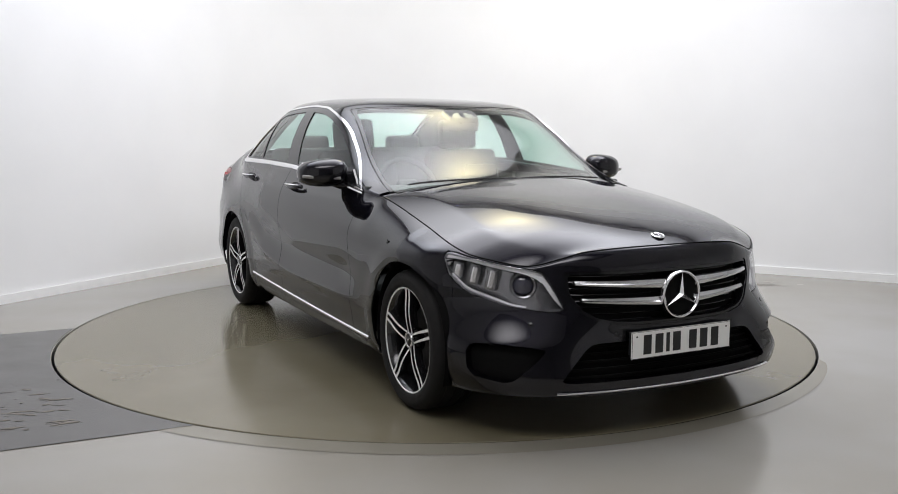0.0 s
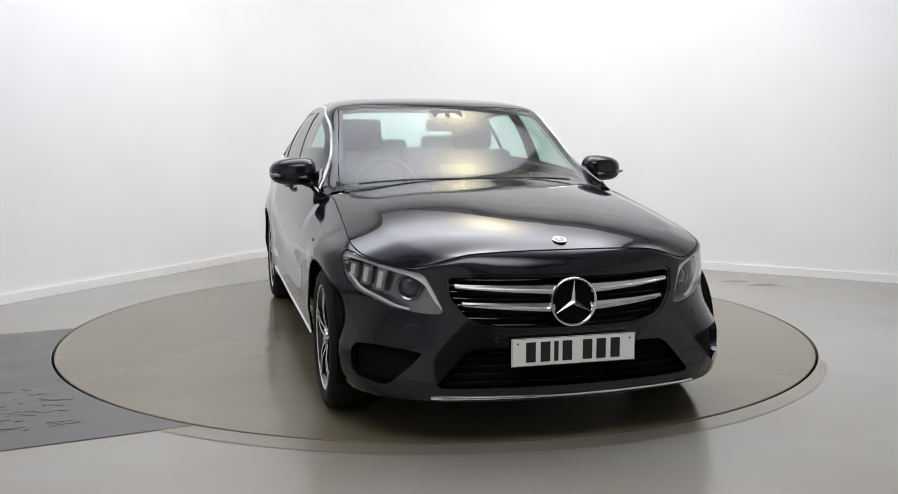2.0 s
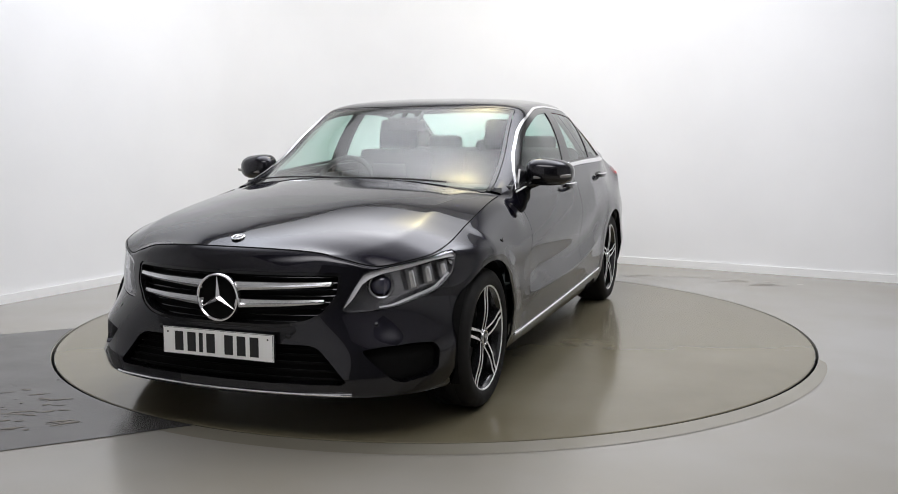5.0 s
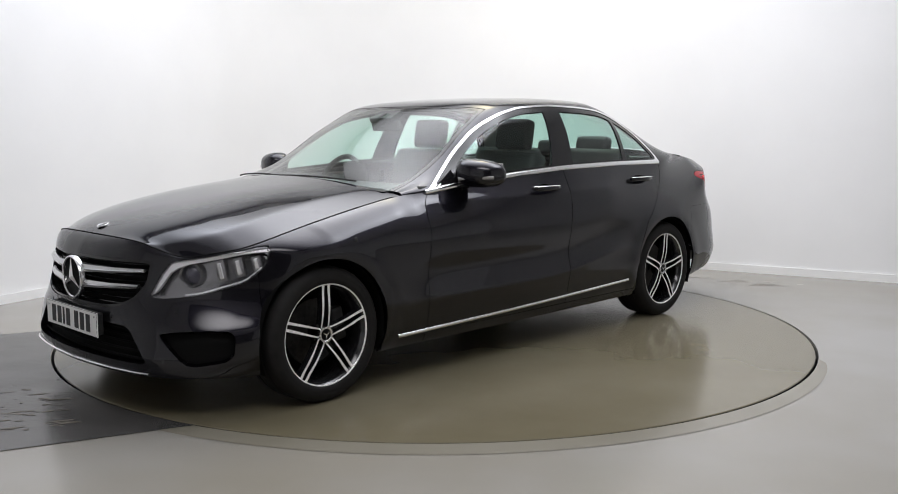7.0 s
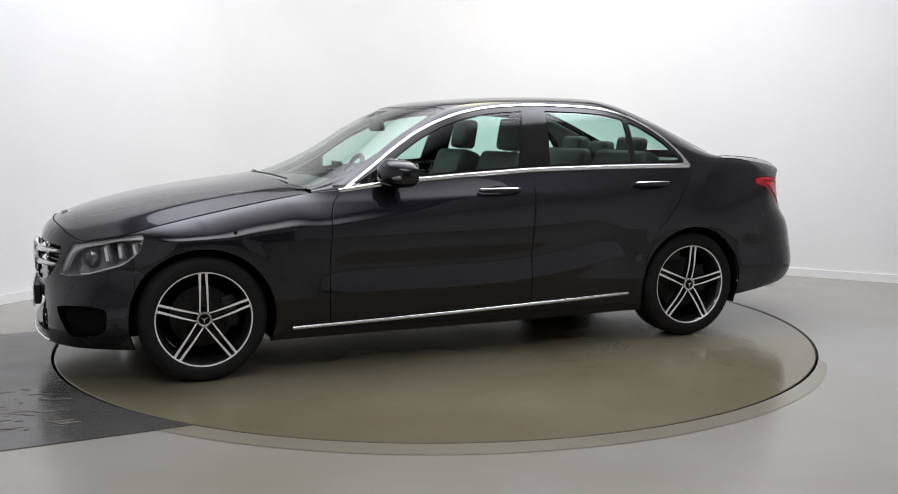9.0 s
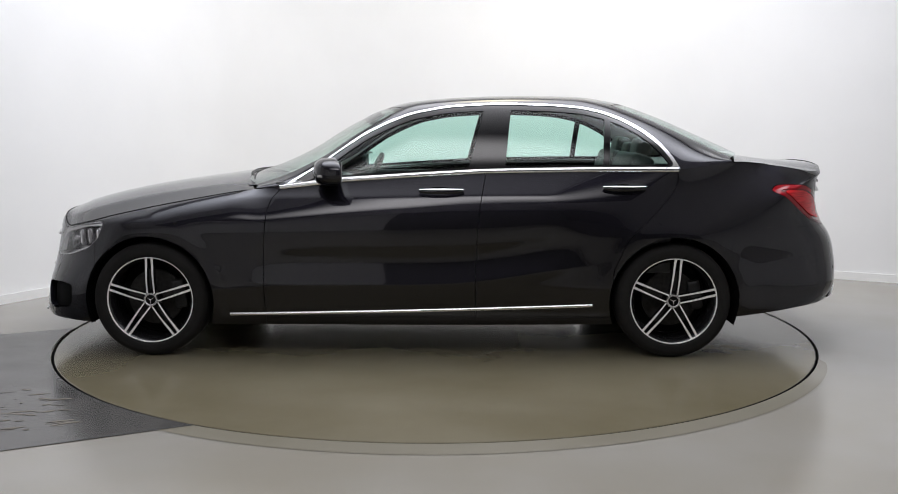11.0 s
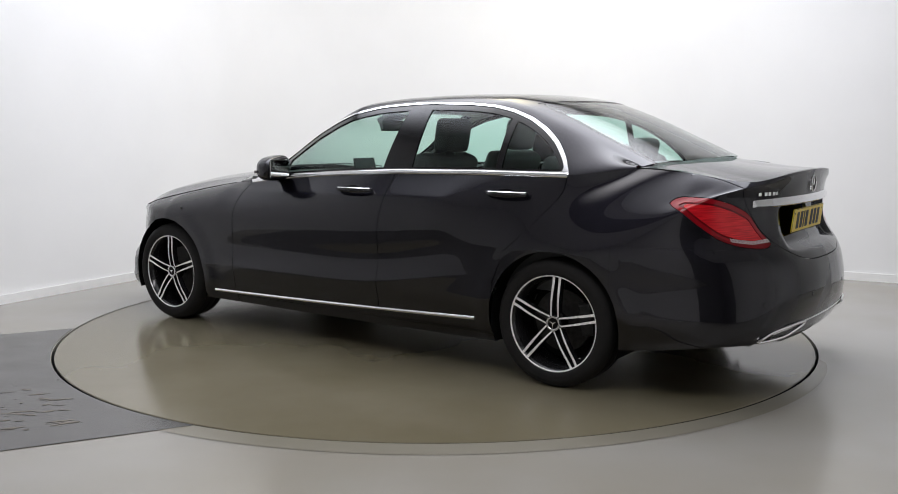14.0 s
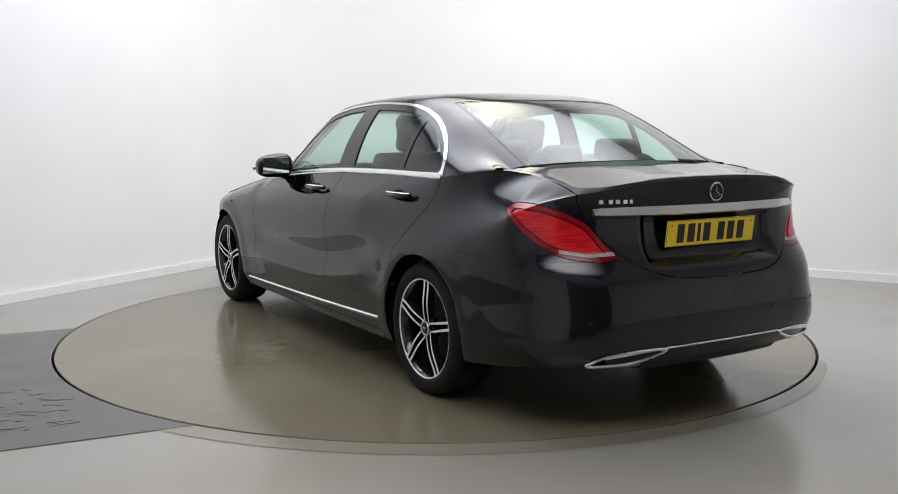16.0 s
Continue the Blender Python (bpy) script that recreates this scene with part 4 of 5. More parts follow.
def build_underside():
    for s in (1, -1):
        for ax in (AXLE, -AXLE):
            bm = bmesh.new()
            rows = []
            for k in range(25):
                a = math.pi * (-0.12 + 1.24 * k / 24)
                rows.append([bm.verts.new((ax + (ARCH_R + 0.004) * math.cos(a), s * y, HUB_Z + (ARCH_R + 0.004) * math.sin(a))) for y in (0.872, 0.6, 0.50)])
            for a, b in zip(rows, rows[1:]):
                for j in range(2):
                    bm.faces.new((a[j], a[j + 1], b[j + 1], b[j]))
            bm.faces.new([r[2] for r in rows])
            part("wheel_arch_liner", bm, BLACK, CAR)
    bm = block((1.94, 1.50, 0.05), pose(0, 0, 0.185))
    block((0.95, 1.0, 0.05), pose(1.40, 0, 0.20), bm=bm)
    block((0.30, 1.0, 0.05), pose(1.93, 0, 0.215), bm=bm)
    block((1.0, 1.0, 0.06), pose(-1.45, 0, 0.225), bm=bm)
    block((0.45, 1.25, 0.06), pose(-2.06, 0, 0.30), bm=bm)
    part("underbody", bm, MATTBLACK, CAR)
    part("rear_axle", tube([(-AXLE, -0.7, 0.30), (-AXLE, 0.7, 0.30)], 0.05), MATTBLACK, CAR)
    part("front_axle", tube([(AXLE, -0.7, 0.30), (AXLE, 0.7, 0.30)], 0.04), MATTBLACK, CAR)
    part("bulkhead", block((0.04, 1.36, 0.65), pose(0.82, 0, 0.52)), MATTBLACK, CAR)
    part("boot_bulkhead", block((0.04, 1.2, 0.55), pose(-1.55, 0, 0.62)), MATTBLACK, CAR)


build_underside()


# ---- front ----
def build_front():
    grille = new("grille")
    grille.parent = CAR
    tagged(grille, "black front grille with paired chrome slats")
    whole("grille_back", sheet_copy(GRILLE, 0.055), BLACK, grille, thick=0.0)
    wall, _ = cut(GRILLE, lambda v: -(grille_fn(v) + 0.012))
    whole("grille_frame", wall, GLOSSBLACK, grille, thick=0.055, lift=-0.004)
    skin_x = lambda y, z: nose_at(z) - np.interp(abs(y), nose_up_y(LAM), nose_up_x(LAM))
    for s in (1, -1):
        for z0, z1, reach in ((0.618, 0.630, 0.452), (0.548, 0.560, 0.425)):
            rows = []
            for k in range(19):
                t = k / 18
                y = 0.075 + (reach - 0.075) * t
                x = float(skin_x(y, 0.6)) - 0.004 + 0.006 * (1 - t)
                h = 0.0185 - 0.010 * t
                z = z0 + (z1 - z0) * t
                rows.append([(x - 0.010, s * y, z + h), (x + 0.002, s * y, z + h * 0.9), (x + 0.006, s * y, z + h * 0.1), (x + 0.012, s * y, z - h * 0.25), (x + 0.008, s * y, z - h * 0.9), (x - 0.010, s * y, z - h)])
            bm = bmesh.new()
            ring = [[bm.verts.new(p) for p in r] for r in rows]
            for a, b in zip(ring, ring[1:]):
                for j in range(6):
                    bm.faces.new((a[j], a[(j + 1) % 6], b[(j + 1) % 6], b[j]))
            bm.faces.new(ring[0])
            bm.faces.new(ring[-1][::-1])
            part("slat", bm, SATIN, grille, "satin chrome grille slat")
    for k in range(8):
        z = 0.472 + 0.026 * k
        wide = float(np.interp(z, [0.47, 0.51, 0.58, 0.66], [0.34, 0.42, 0.47, 0.475]))
        bm = tube([(float(skin_x(y, 0.6)) - 0.040, y, z) for y in np.linspace(-wide, wide, 15)], 0.004, 6)
        part("grille_mesh_bar", bm, GLOSSBLACK, grille)
    m = pose(2.186, 0, 0.568, 90, 0, 90)
    emblem = part("emblem_ring", lathe([(0.087, -0.01), (0.087, 0.006), (0.091, 0.011), (0.096, 0.010), (0.0985, 0.004), (0.0985, -0.012)], 64, pose(2.183, 0, 0.568, 0, 0, -90), closed=True), CHROME, grille, "chrome emblem ring with three-pointed blades", smooth=True)
    part("emblem_disc", lathe([(0.0001, -0.006), (0.088, -0.006), (0.088, -0.02)], 48, pose(2.183, 0, 0.568, 0, 0, -90)), EMBLEMFIELD, emblem)
    part("emblem_blades", star_mesh(0.089, 0.009, m), CHROME, emblem)
    # lower intake with its bars, side vents, lip strip
    intake = whole("lower_intake", sheet_copy(INTAKE, 0.05), BLACK, CAR, thick=0.0, label="black lower air intake")
    frame_, _ = cut(INTAKE, lambda v: -(intake_fn(v) + 0.008))
    whole("intake_frame", frame_, PAINT, intake, thick=0.05)
    for z in (0.255, 0.285, 0.315, 0.345, 0.372):
        wide = float(np.interp(z, [0.23, 0.39], [0.52, 0.42]))
        part("intake_bar", tube([(float(nose_at(z) - np.interp(abs(y), nose_lo_y(LAM), nose_lo_x(LAM))) - 0.035, y, z) for y in np.linspace(-wide, wide, 13)], 0.005, 6), BLACK, intake)
    for ob, sheet in zip(both("side_vent", sheet_copy(VENT, 0.035), BLACK, CAR, thick=0.0), (VENT, mirrored(VENT))):
        frame_, _ = cut(Sheet(sheet.v * np.array([1, 1, 1]), sheet.n, sheet.f), lambda v: -(vent_fn(np.abs(v)) + 0.006))
        panel("vent_frame", frame_, PAINT, ob, 0.035)
    part("lip_strip", tube([(float(nose_at(0.205) - np.interp(abs(y), nose_lo_y(LAM), nose_lo_x(LAM))) + 0.004, y, 0.203) for y in np.linspace(-0.56, 0.56, 29)], 0.0055, 8), CHROME, CAR, "thin chrome strip along the bumper lip")
    # hood badge
    m = pose(2.030, 0, float(hood_z(2.030)) + 0.001, 0, 17, 0)
    badge = part("hood_badge", lathe([(0.0001, 0.0), (0.030, 0.0), (0.0295, 0.004), (0.0255, 0.0055), (0.0225, 0.004), (0.0001, 0.004)], 40, m @ pose(0, 0, 0, 90)), SATIN, CAR, "small round silver hood badge", smooth=True)
    part("badge_field", lathe([(0.0001, 0.0046), (0.021, 0.0046), (0.022, 0.004)], 32, m @ pose(0, 0, 0, 90)), LAMPDARK, badge)
    part("badge_blades", star_mesh(0.020, 0.0015, m @ pose(0, 0, 0.0055, 0, 0, -90)), CHROME, badge)


build_front()


def plate(x, z, lean, back, heading):
    """A registration plate 520 x 111 mm; its characters are plain bars."""
    p = part("number_plate", block((0.520, 0.111, 0.006), None, 0.0028), back, CAR, "white front number plate" if heading > 0 else "yellow rear number plate")
    p.matrix_basis = pose(x, 0, z, 90 - lean, 0, 90 if heading > 0 else -90)
    bars = [-0.196, -0.136, -0.091, -0.045, 0.040, 0.098, 0.158]
    for k, bx in enumerate(bars):
        part("character_bar", block((0.018 if k == 2 else 0.040, 0.079, 0.0012), pose(bx + 0.015, 0, 0.0034)), INK, p)
    for s in (1, -1):
        part("plate_screw", lathe([(0.0001, 0.001), (0.004, 0.001), (0.004, 0)], 8, pose(s * 0.235, 0.035, 0.003, 90)), STEEL, p)
    bm = bmesh.new()
    for dx, dy, lx, ly in ((0, 0.0535, 0.512, 0.0015), (0, -0.0535, 0.512, 0.0015), (0.2575, 0, 0.0015, 0.1055), (-0.2575, 0, 0.0015, 0.1055)):
        block((lx, ly, 0.0008), pose(dx, dy, 0.0031), bm=bm)
    part("plate_border", bm, INK, p)
    return p


plate(2.200, 0.380, 0, PLATEWHITE, 1)
part("plate_holder", block((0.03, 0.50, 0.10), pose(2.181, 0, 0.382), 0.008), MATTBLACK, CAR)
plate(-2.345, 0.808, -6, PLATEYELLOW, -1)


# ---- lamps ----
def build_headlamps():
    for s in (1, -1):
        thing = new("headlight")
        thing.parent = CAR
        tagged(thing, "clear swept-back headlight with dark projector insert")
        side = LAMP if s > 0 else mirrored(LAMP)
        dist = lambda v: headlamp_fn(np.stack([v[:, 0], v[:, 1] * s, v[:, 2]], -1))
        panel("lens", side, CLEAR, thing, 0.012).visible_shadow = False
        panel("housing", sheet_copy(side, 0.060), LAMPDARK, thing, 0.0)
        ring, _ = cut(side, lambda v: -(dist(v) + 0.007))
        panel("housing_wall", ring, LAMPDARK, thing, 0.062, -0.004)
        # bright light guide along the upper and inner edge
        broad = lambda v: np.interp(np.abs(v[:, 1]) - v[:, 0], [-1.56, -1.44, -1.34, -0.9], [0.036, 0.034, 0.022, 0.022])
        band, _ = cut(side, lambda v: np.maximum(dist(v) + 0.007, -(dist(v) + broad(v))))
        upper, lower = cut(band, lambda v: np.interp(np.abs(v[:, 1]) - v[:, 0], [-1.57, -1.52, -1.45, -0.9], [0.53, 0.56, 0.63, 0.69]) - v[:, 2])
        panel("light_guide", upper, GUIDE, thing, 0.02, -0.012, label="bright light guide strip")
        lower, _ = cut(lower, lambda v: -(dist(v) + 0.0135))
        bright, dull = cut(lower, lambda v: -1.36 - (np.abs(v[:, 1]) - v[:, 0]))
        panel("lower_trim", bright, GUIDE, thing, 0.012, -0.016, label="bright lower trim line")
        panel("inner_trim", dull, LAMPDARK, thing, 0.015, -0.022)
        # projector and a row of three bright cells
        def unit(lam, z, depth):
            p = skin_place("nose", lam, np.array([z]))[0]
            q = skin_place("nose", lam + 0.02, np.array([z]))[0]
            d = (q - p)[:2]
            n = Vector((-d[1], d[0], 0)).normalized()
            n = n if n.x > 0 else -n
            n = (n + Vector((0.5, 0, 0))).normalized()
            place = Vector(p) - n * depth
            return Matrix.Translation((place.x, s * place.y, place.z)) @ Vector((n.x, s * n.y, 0)).to_track_quat("Y", "Z").to_matrix().to_4x4()

        m, r = unit(0.53, 0.610, 0.050), 0.044
        bezel = part("bezel", lathe([(r, 0.012), (r + 0.006, 0.016), (r + 0.012, 0.004), (r + 0.012, -0.04)], 32, m), LAMPDARK, thing, smooth=True)
        part("bulb_lens", lathe([(0.0001, 0.022), (r * 0.5, 0.018), (r * 0.85, 0.008), (r, 0.0), (r, -0.03)], 32, m), LENSDARK, bezel, smooth=True)
        for lam, z, high in ((0.635, 0.632, 0.096), (0.692, 0.646, 0.086), (0.745, 0.660, 0.068)):
            cell = part("light_cell", block((0.046, 0.03, high), unit(lam, z, 0.040) @ pose(0, 0, 0, 0, 12 * s), 0.008), LAMPDARK, thing, "silver vertical reflector cell", smooth=True)
            part("cell_lens", block((0.022, 0.012, high * 0.74), unit(lam, z, 0.026) @ pose(0, 0, 0, 0, 12 * s), 0.005), LAMPGREY, cell)


def build_tail_lamps():
    for s in (1, -1):
        thing = new("tail_light")
        thing.parent = CAR
        tagged(thing, "red wraparound tail light with clear lower strip")
        side = TAIL if s > 0 else mirrored(TAIL)
        k = lambda v: np.abs(v[:, 1]) + v[:, 0]
        inside = lambda v: taillamp_fn(np.stack([v[:, 0], np.abs(v[:, 1]), v[:, 2]], -1))
        low = lambda v: v[:, 2] - np.interp(k(v), [-1.83, -1.66, -1.50, -1.40], [0.734, 0.729, 0.744, 0.775])
        lower, upper = cut(side, low)
        panel("lower_lens", lower, REDDARK, thing, 0.02)
        strip, upper = cut(upper, lambda v: low(v) - 0.015)
        run = lambda v: k(v) + 1.50
        clear, strip2 = cut(strip, run)
        panel("reversing_strip", clear, RIBBED, thing, 0.02, 0.001, "clear ribbed reversing light strip")
        core, shell = cut(joined(tidy(upper), tidy(strip2)), lambda v: inside(v) + 0.022)
        panel("upper_lens", shell, RED, thing, 0.02)
        groove, core = cut(core, lambda v: -(inside(v) + 0.030))
        panel("light_groove", groove, REDDARK, thing, 0.006, -0.004)
        upper_core, lower_core = cut(core, lambda v: 0.835 - v[:, 2])
        panel("light_core", upper_core, REDCORE, thing, 0.01, 0.002)
        panel("brake_core", lower_core, REDCORE, thing, 0.01, 0.004)


build_headlamps()
build_tail_lamps()


# ---- rear ----
def build_rear():
    back = SKIN.v[SKIN.v[:, 0] < -1.9]
    tail_x = lambda y, z: float(back[np.argmin((back[:, 1] - abs(y)) ** 2 + (back[:, 2] - z) ** 2), 0])
    flat = lambda y, z: float(tail_at(z) + np.interp(abs(y), tail_up_y(TLAM), tail_up_x(TLAM)))
    rows = []
    for y in np.linspace(-0.585, 0.585, 41):
        x = flat(y, 0.905)
        e = 1 - 0.25 * (abs(y) / 0.585) ** 6
        rows.append([(x + 0.012, y, 0.907 + 0.022 * e), (x - 0.006, y, 0.907 + 0.019 * e), (x - 0.019, y, 0.907 - 0.014 * e), (x - 0.012, y, 0.907 - 0.020 * e), (x + 0.01, y, 0.907 - 0.021 * e)])
    bm = bmesh.new()
    ring = [[bm.verts.new(p) for p in r] for r in rows]
    for a, b in zip(ring, ring[1:]):
        for j in range(5):
            bm.faces.new((a[j], a[(j + 1) % 5], b[(j + 1) % 5], b[j]))
    bm.faces.new(ring[0])
    bm.faces.new(ring[-1][::-1])
    part("boot_strip", bm, CHROME, BOOT, "bright chrome strip across the boot lid")
    x = tail_x(0, 0.975) - 0.004
    ring_ = part("boot_emblem", lathe([(0.034, -0.004), (0.034, 0.004), (0.037, 0.006), (0.0405, 0.003), (0.0405, -0.006)], 48, pose(x, 0, 0.977, 0, 0, 90), closed=True), CHROME, BOOT, "chrome three-pointed emblem", smooth=True)
    part("boot_blades", star_mesh(0.036, 0.003, pose(x - 0.001, 0, 0.977, 90, 0, -90)), CHROME, ring_)
    # model badge as plain chrome shapes
    y = 0.570
    for wide, high in ((0.026, 0.017), (0.026, 0.017), (0.026, 0.017), (0.026, 0.017), (0.020, 0.017)):
        yc = y - wide / 2
        xb = tail_x(yc, 0.948)
        slope = math.degrees(math.atan2(flat(yc + 0.02, 0.93) - flat(yc - 0.02, 0.93), 0.04))
        m = pose(min(xb, flat(yc, 0.948)) - 0.004, yc, 0.948, 0, 0, -slope)
        bm = bmesh.new()
        block((0.004, wide - 0.006, high), m, 0.0015, bm=bm)
        part("badge_bar", bm, CHROME, BOOT)
        y -= wide + (0.012 if y > 0.56 else 0.004)
    # exhaust trims joined by a bright line over a black apron
    low_x = lambda y, z: float(tail_at(z) + np.interp(abs(y), tail_lo_y(TLAM), tail_lo_x(TLAM)))
    apron = new("rear_apron")
    apron.parent = CAR
    tagged(apron, "black rear apron with chrome exhaust trims")
    part("apron_line", tube([(low_x(y, 0.345) - 0.003, y, 0.364 - 0.030 * (abs(y) / 0.6) ** 3) for y in np.linspace(-0.60, 0.60, 31)], 0.0065, 8), CHROME, apron, "thin chrome line")
    for s in (1, -1):
        pts = [(0.675, 0.300), (0.61, 0.340), (0.50, 0.358), (0.36, 0.361), (0.33, 0.353), (0.40, 0.325), (0.47, 0.306), (0.57, 0.298)]
        ringp = rounded(pts, pull=0.2)
        rows = [(low_x(py, pz) - 0.006, s * py, pz) for py, pz in ringp]
        part("exhaust_trim", tube(rows + rows[:2], 0.0075, 8, cap=False), CHROME, apron, "chrome exhaust trim", smooth=True)
        bm = bmesh.new()
        bm.faces.new([bm.verts.new((px + 0.002, py, pz)) for px, py, pz in rows])
        part("exhaust_mouth", bm, BLACK, apron)
    bm = bmesh.new()
    rws = []
    for yy in np.linspace(-0.40, 0.40, 21):
        rws.append([bm.verts.new((low_x(yy, 0.30) - 0.004 + dx, yy, z)) for dx, z in ((0.0, 0.343), (0.012, 0.30), (0.05, 0.262), (0.14, 0.25))])
    for a, b in zip(rws, rws[1:]):
        for j in range(3):
            bm.faces.new((a[j], a[j + 1], b[j + 1], b[j]))
    part("diffuser", bm, MATTBLACK, apron)


build_rear()


# ---- sides ----
def skin_y(x, z):
    """The width of the door skin at a place (from the panels' own points)."""
    v = SKIN.v
    k = np.argmin((v[:, 0] - x) ** 2 + (v[:, 2] - z) ** 2 + np.where(v[:, 1] > 0.55, 0, 9))
    return float(v[k, 1])


def build_sides():
    for i, s in enumerate((1, -1)):
        for pair, (xa, xb, z) in zip(DOORS, ((-0.045, -0.285, 0.905), (-1.030, -1.262, 0.920))):
            door = pair[i]
            y = skin_y((xa + xb) / 2, z)
            mid = (xa + xb) / 2
            cup = lathe([(0.0001, -0.010), (0.6, -0.008), (0.95, 0.0), (1.0, 0.003), (1.0, -0.004)], 40, Matrix.Translation((mid + 0.01, s * (y - 0.001), z - 0.010)) @ Matrix.Diagonal((0.086, s * 1.0, 0.034, 1)))
            part("handle_recess", cup, GLOSSBLACK, door, smooth=True)
            rows = []
            for k in range(17):
                t = k / 16
                x = xa + (xb - xa) * t
                out = 0.014 + 0.022 * math.sin(math.pi * t) ** 0.5
                h = 0.007 + 0.008 * math.sin(math.pi * t) ** 0.6
                rows.append((x, y + out, h))
            for nm, dz, sc, mat in (("door_handle", 0.0, 1.0, PAINT), ("handle_trim", 0.011, 0.62, CHROME)):
                bm = bmesh.new()
                ring = []
                for x, yy, h in rows:
                    h2 = h * (1 if nm == "door_handle" else 0.36)
                    d2 = 0.010 if nm == "door_handle" else 0.0115
                    ring.append([bm.verts.new((x, s * (yy + d2 * math.cos(a)), z + dz + h2 * math.sin(a))) for a in (2 * math.pi * j / 10 for j in range(10))])
                for a, b in zip(ring, ring[1:]):
                    for j in range(10):
                        bm.faces.new((a[j], a[(j + 1) % 10], b[(j + 1) % 10], b[j]))
                bm.faces.new(ring[0])
                bm.faces.new(ring[-1][::-1])
                part(nm, bm, mat, door, "chrome-topped door handle" if mat is CHROME else "", smooth=True)
        # bright half-round bars along the window line and the sill
        pts = [(x, s * (float(side_y(x)) + 0.001), float(np.interp(x, [-1.44, -0.94, -0.4, 0, 0.38, 0.72], [1.017, 1.017, 1.008, 0.986, 0.960, 0.918]))) for x in np.linspace(0.715, -1.445, 60)]
        part("belt_trim", tube(pts, 0.0125, 12, flat=0.55), CHROME, CAR, "bright chrome window line bar", smooth=True)
        pts = []
        for k in range(41):
            t = k / 40
            x = 0.985 - 1.965 * t
            z = 0.236 + 0.030 * t + 0.024 * t * t
            pts.append((x, s * (skin_y(x, z) + 0.002), z))
        ys = np.convolve(np.pad([p[1] for p in pts], 4, mode="edge"), np.ones(9) / 9, "valid")
        part("sill_strip", tube([(p[0], y, p[2]) for p, y in zip(pts, ys)], 0.0085, 10, flat=0.8), CHROME, CAR, "bright chrome sill strip", smooth=True)
        # parking sensors and washer cap on the nose
        part("side_marker", lathe([(0.0001, 0.004), (0.009, 0.003), (0.010, 0.0)], 14, pose(1.262, s * (skin_y(1.262, 0.735) + 0.001), 0.735, 0, 0, 0 if s > 0 else 180)), GLOSSBLACK, CAR)
        # door mirror
        m = new("door_mirror")
        m.parent = DOORS[0][i]
        tagged(m, "black door mirror with indicator strip")
        bm = bmesh.new()
        bmesh.ops.create_uvsphere(bm, u_segments=40, v_segments=24, radius=1)
        for v in bm.verts:
            p = v.co
            q = Vector([math.copysign(abs(c) ** 0.72, c) for c in p])
            x, y, z = q.x * 0.094, q.y * 0.122, q.z * 0.080
            if x < -0.02:
                x = -0.02 + (x + 0.02) * 0.35
            z *= 1 - 0.18 * (q.y + 1) / 2
            x -= 0.055 * ((q.y + 1) / 2) ** 2
            z += 0.012 * (1 - q.y) * 0.5
            v.co = (0.435 + x, s * (0.902 + y), 1.002 + z)
        part("mirror_shell", bm, PAINT, m, smooth=True)
        part("mirror_glass", block((0.006, 0.185, 0.100), pose(0.372, s * 0.905, 1.010, 0, 0, s * 12), 0.002), MIRROR, m)
        pts = [(0.435 + 0.087 - 0.07 * ((t + 1) / 2) ** 2.2, s * (0.905 + 0.120 * t), 0.985 + 0.006 * t) for t in np.linspace(-0.55, 0.98, 14)]
        part("indicator", tube(pts, 0.008, 8, flat=0.5), AMBER, m, "smoked indicator strip")
        part("mirror_foot", tube([(0.47, s * 0.785, 0.935), (0.46, s * 0.83, 0.950), (0.44, s * 0.87, 0.968)], 0.024, 12), GLOSSBLACK, m, smooth=True)
        part("mirror_sail", prism([(0.46, 0.950), (0.68, 0.922), (0.50, 1.025)], 0, 0.012, Matrix(((1, 0, 0, 0), (0, -0.39 * s, s, s * 1.150), (0, 1, 0, 0), (0, 0, 0, 1)))), GLOSSBLACK, m)
    # wipers on the windscreen's foot
    for y0, y1 in ((0.62, 0.02), (0.10, -0.50)):
        pts = []
        for t in np.linspace(0, 1, 12):
            y = y0 + (y1 - y0) * t
            xs = 1.005 - 0.030 * math.sin(math.pi * t) * 0.6
            p = cabin_top(np.array(xs), np.array(y / float(rail_y(xs))))
            pts.append((p[0], -p[1], p[2] + 0.010))
        part("wiper", tube(pts, 0.0045, 6), MATTBLACK, CAR)
    bm = bmesh.new()
    rows = []
    for y in np.linspace(-0.69, 0.69, 31):
        b = 0.30 * y * y
        rows.append([bm.verts.new((x - b, y, z - 0.06 * y * y)) for x, z in ((1.05, 0.955), (0.96, 0.958), (0.90, 0.95))])
    for a, b in zip(rows, rows[1:]):
        for j in range(2):
            bm.faces.new((a[j], a[j + 1], b[j + 1], b[j]))
    part("cowl", bm, MATTBLACK, CAR)


build_sides()


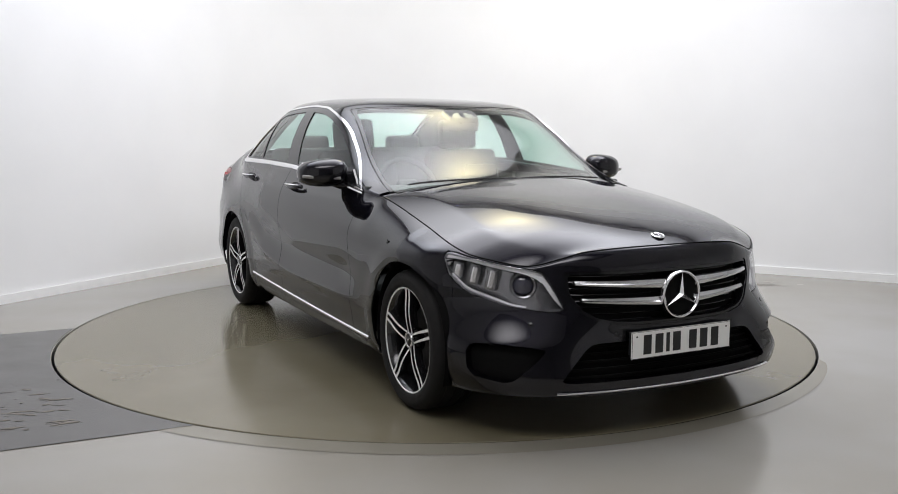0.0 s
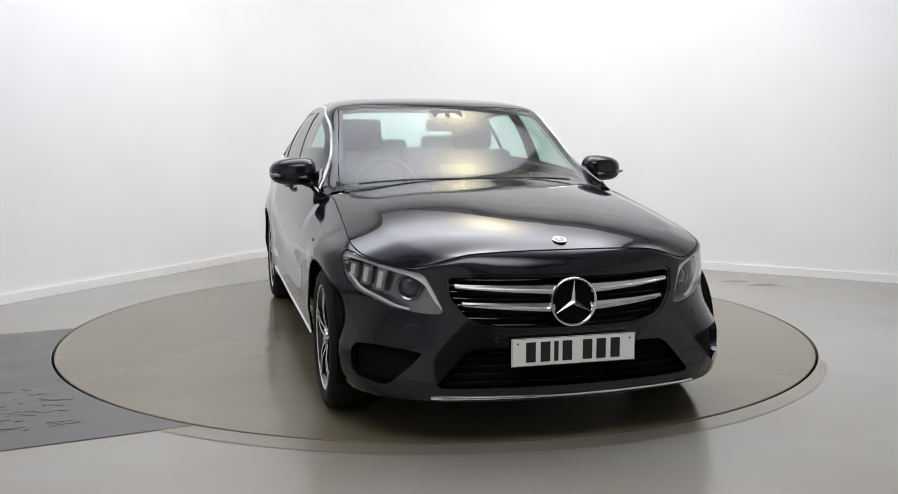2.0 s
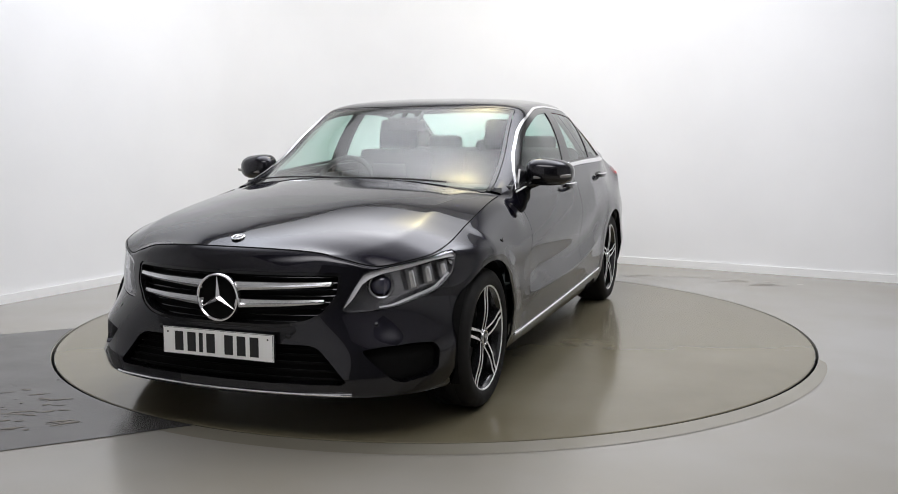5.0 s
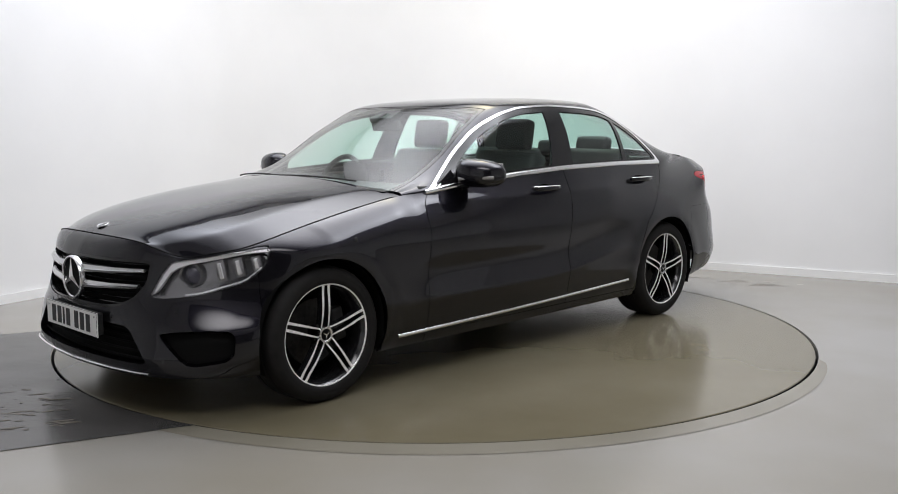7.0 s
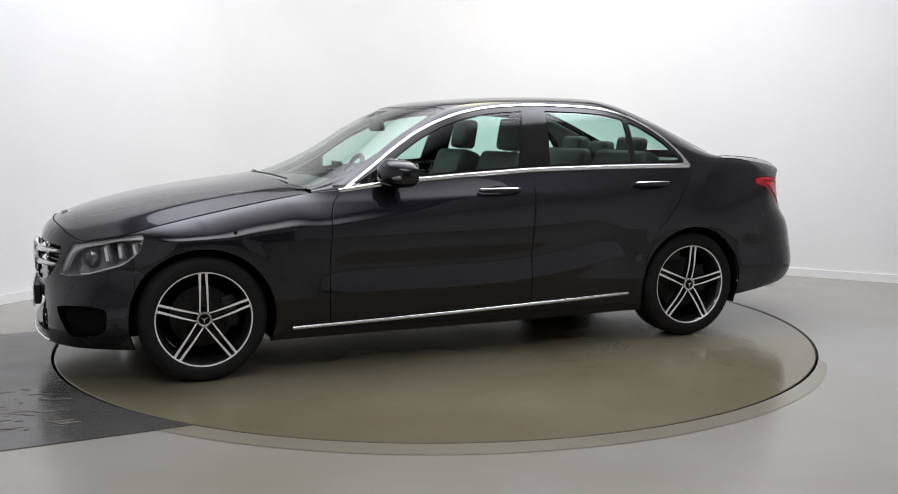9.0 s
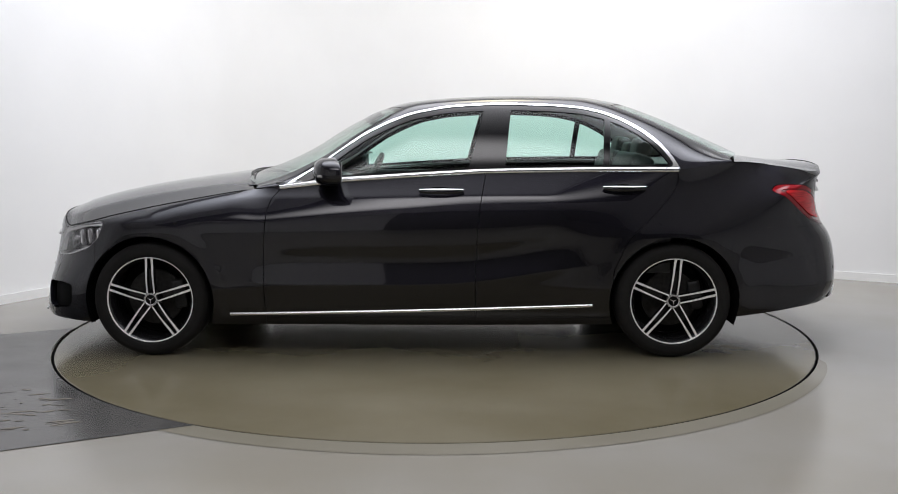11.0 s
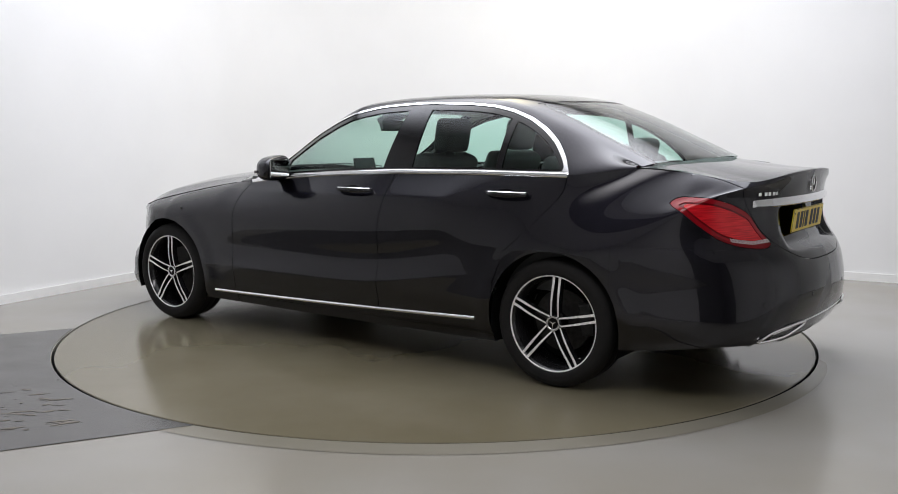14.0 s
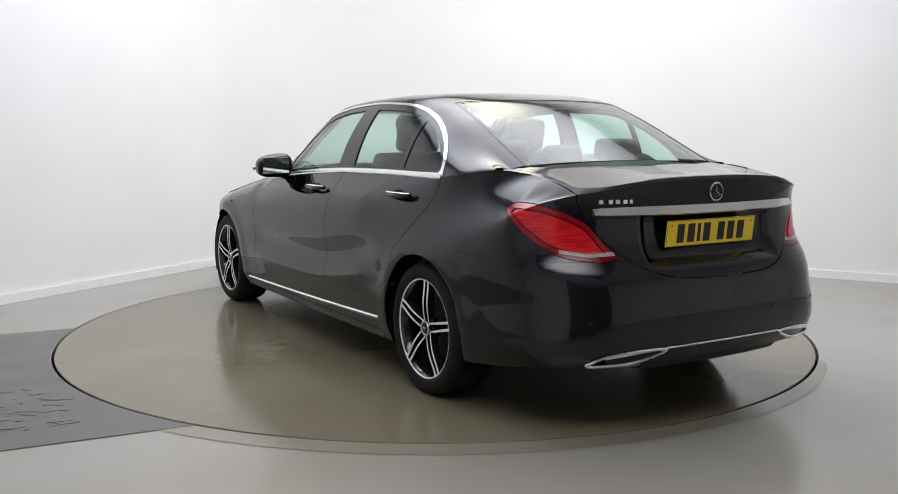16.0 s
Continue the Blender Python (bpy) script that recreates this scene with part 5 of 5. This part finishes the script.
def build_sensors():
    """Small round parking sensors in both bumpers."""
    for y, z, front in ((0.62, 0.475, 1), (0.30, 0.430, 1), (0.66, 0.47, 0), (0.28, 0.48, 0)):
        zone = SKIN.v[:, 0] > 1.7 if front else SKIN.v[:, 0] < -1.9
        v, n = SKIN.v[zone], SKIN.n[zone]
        k = np.argmin((v[:, 1] - y) ** 2 + (v[:, 2] - z) ** 2)
        for s in (1, -1):
            m = Matrix.Translation((v[k, 0], s * v[k, 1], v[k, 2])) @ Vector((n[k, 0], s * n[k, 1], n[k, 2])).to_track_quat("Y", "Z").to_matrix().to_4x4()
            part("parking_sensor", lathe([(0.0001, 0.0025), (0.0085, 0.002), (0.0105, 0.0008), (0.011, -0.002)], 18, m), GLOSSBLACK, CAR)


build_sensors()


# ---- cabin ----
def cushion(size, m, bevel, bm=None):
    return block(size, m, bevel, 4, bm)


def build_cabin_inside():
    for x, y, rear in ((0.02, 0.37, 0), (0.02, -0.37, 0), (-0.83, 0.36, 1), (-0.83, -0.36, 1)):
        seat = new("seat")
        seat.parent = CAR
        tagged(seat, "black leather car seat with headrest")
        wide = 0.50 if not rear else 0.60
        part("seat_cushion", cushion((0.52, wide, 0.16), pose(x, y, 0.50, 0, -6), 0.05), FABRIC, seat, smooth=True)
        part("backrest", cushion((0.14, wide, 0.62), pose(x - 0.36, y, 0.80, 0, -20), 0.055), FABRIC, seat, smooth=True)
        hx, hz = (x - 0.495, 1.20) if not rear else (x - 0.49, 1.12)
        part("headrest", cushion((0.09, 0.26, 0.19 if not rear else 0.13), pose(hx, y, hz, 0, -10), 0.04), FABRIC, seat, smooth=True)
        for s in (1, -1):
            part("headrest_post", tube([(hx + 0.01, y + s * 0.05, hz - 0.05), (hx + 0.035, y + s * 0.05, hz - 0.17)], 0.006), CHROME, seat)
    seat = new("rear_middle_headrest")
    seat.parent = CAR
    part("headrest", cushion((0.08, 0.22, 0.11), pose(-1.32, 0, 1.10, 0, -10), 0.035), FABRIC, seat, smooth=True)
    bm = bmesh.new()
    rows = []
    for y in np.linspace(-0.70, 0.70, 29):
        b = 0.30 * y * y
        rows.append([bm.verts.new((x - b * k, y, z - 0.03 * y * y)) for x, z, k in ((0.93, 0.945, 1), (0.80, 0.955, 1), (0.62, 0.950, 0.7), (0.52, 0.925, 0.4), (0.46, 0.86, 0.1), (0.50, 0.62, 0))])
    for a, b in zip(rows, rows[1:]):
        for j in range(5):
            bm.faces.new((a[j], a[j + 1], b[j + 1], b[j]))
    part("dashboard", bm, TRIM, CAR, "dark dashboard", smooth=True)
    part("centre_screen", block((0.015, 0.20, 0.12), pose(0.50, 0, 0.985, 0, 12), 0.004), GLOSSBLACK, CAR)
    wheel = part("steering_wheel", lathe([(0.180 + 0.016 * math.cos(a), 0.016 * math.sin(a)) for a in (2 * math.pi * k / 10 for k in range(10))], 40, pose(0.33, -0.37, 0.90, 0, 0, 90) @ pose(0, 0, 0, -24), closed=True), FABRIC, CAR, "black steering wheel", smooth=True)
    part("wheel_boss", cushion((0.12, 0.05, 0.11), pose(0.34, -0.37, 0.90, 0, 0, 90) @ pose(0, 0, 0, -24), 0.02), TRIM, wheel, smooth=True)
    for dx, dz in ((0.09, 0.01), (-0.09, 0.01), (0, -0.09)):
        part("wheel_spoke", block((0.13 if dx else 0.03, 0.015, 0.03 if dx else 0.13), pose(0.34, -0.37, 0.90, 0, 0, 90) @ pose(0, 0, 0, -24) @ pose(dx, 0, dz), 0.005), SATIN, wheel)
    part("parcel_shelf", block((0.42, 1.12, 0.03), pose(-1.55, 0, 1.03), 0.01), TRIM, CAR)
    part("cabin_floor", block((2.3, 1.45, 0.03), pose(-0.35, 0, 0.40)), TRIM, CAR)
    part("centre_console", cushion((0.9, 0.20, 0.30), pose(0.15, 0, 0.55), 0.03), TRIM, CAR, smooth=True)
    mir = part("inside_mirror", cushion((0.03, 0.24, 0.065), pose(0.26, 0, 1.255, 0, 15), 0.012), TRIM, CAR, "inside rear-view mirror", smooth=True)
    part("mirror_stem", block((0.06, 0.03, 0.05), pose(0.285, 0, 1.295, 0, 30), 0.008), TRIM, mir)
    part("camera_pod", cushion((0.11, 0.19, 0.035), pose(0.265, 0, 1.307, 0, 26), 0.012), TRIM, CAR, smooth=True)
    for i, s in enumerate((1, -1)):
        for k, (xa, xb) in enumerate(((0.74, -0.34), (-0.38, -1.42))):
            part("door_card", cushion((xa - xb, 0.03, 0.50), pose((xa + xb) / 2, s * 0.765, 0.70), 0.01), TRIM, DOORS[k][i])


build_cabin_inside()


def motions():
    rows, deck = [], []
    for t, a in HEADING:
        turn = pose(0, 0, 0, 0, 0, a)
        rows.append((t, turn @ pose(-PIVOT[0], -PIVOT[1], 0)))
        deck.append((t, turn))
    walk(CAR, rows)
    walk(TURNTABLE, deck)


motions()
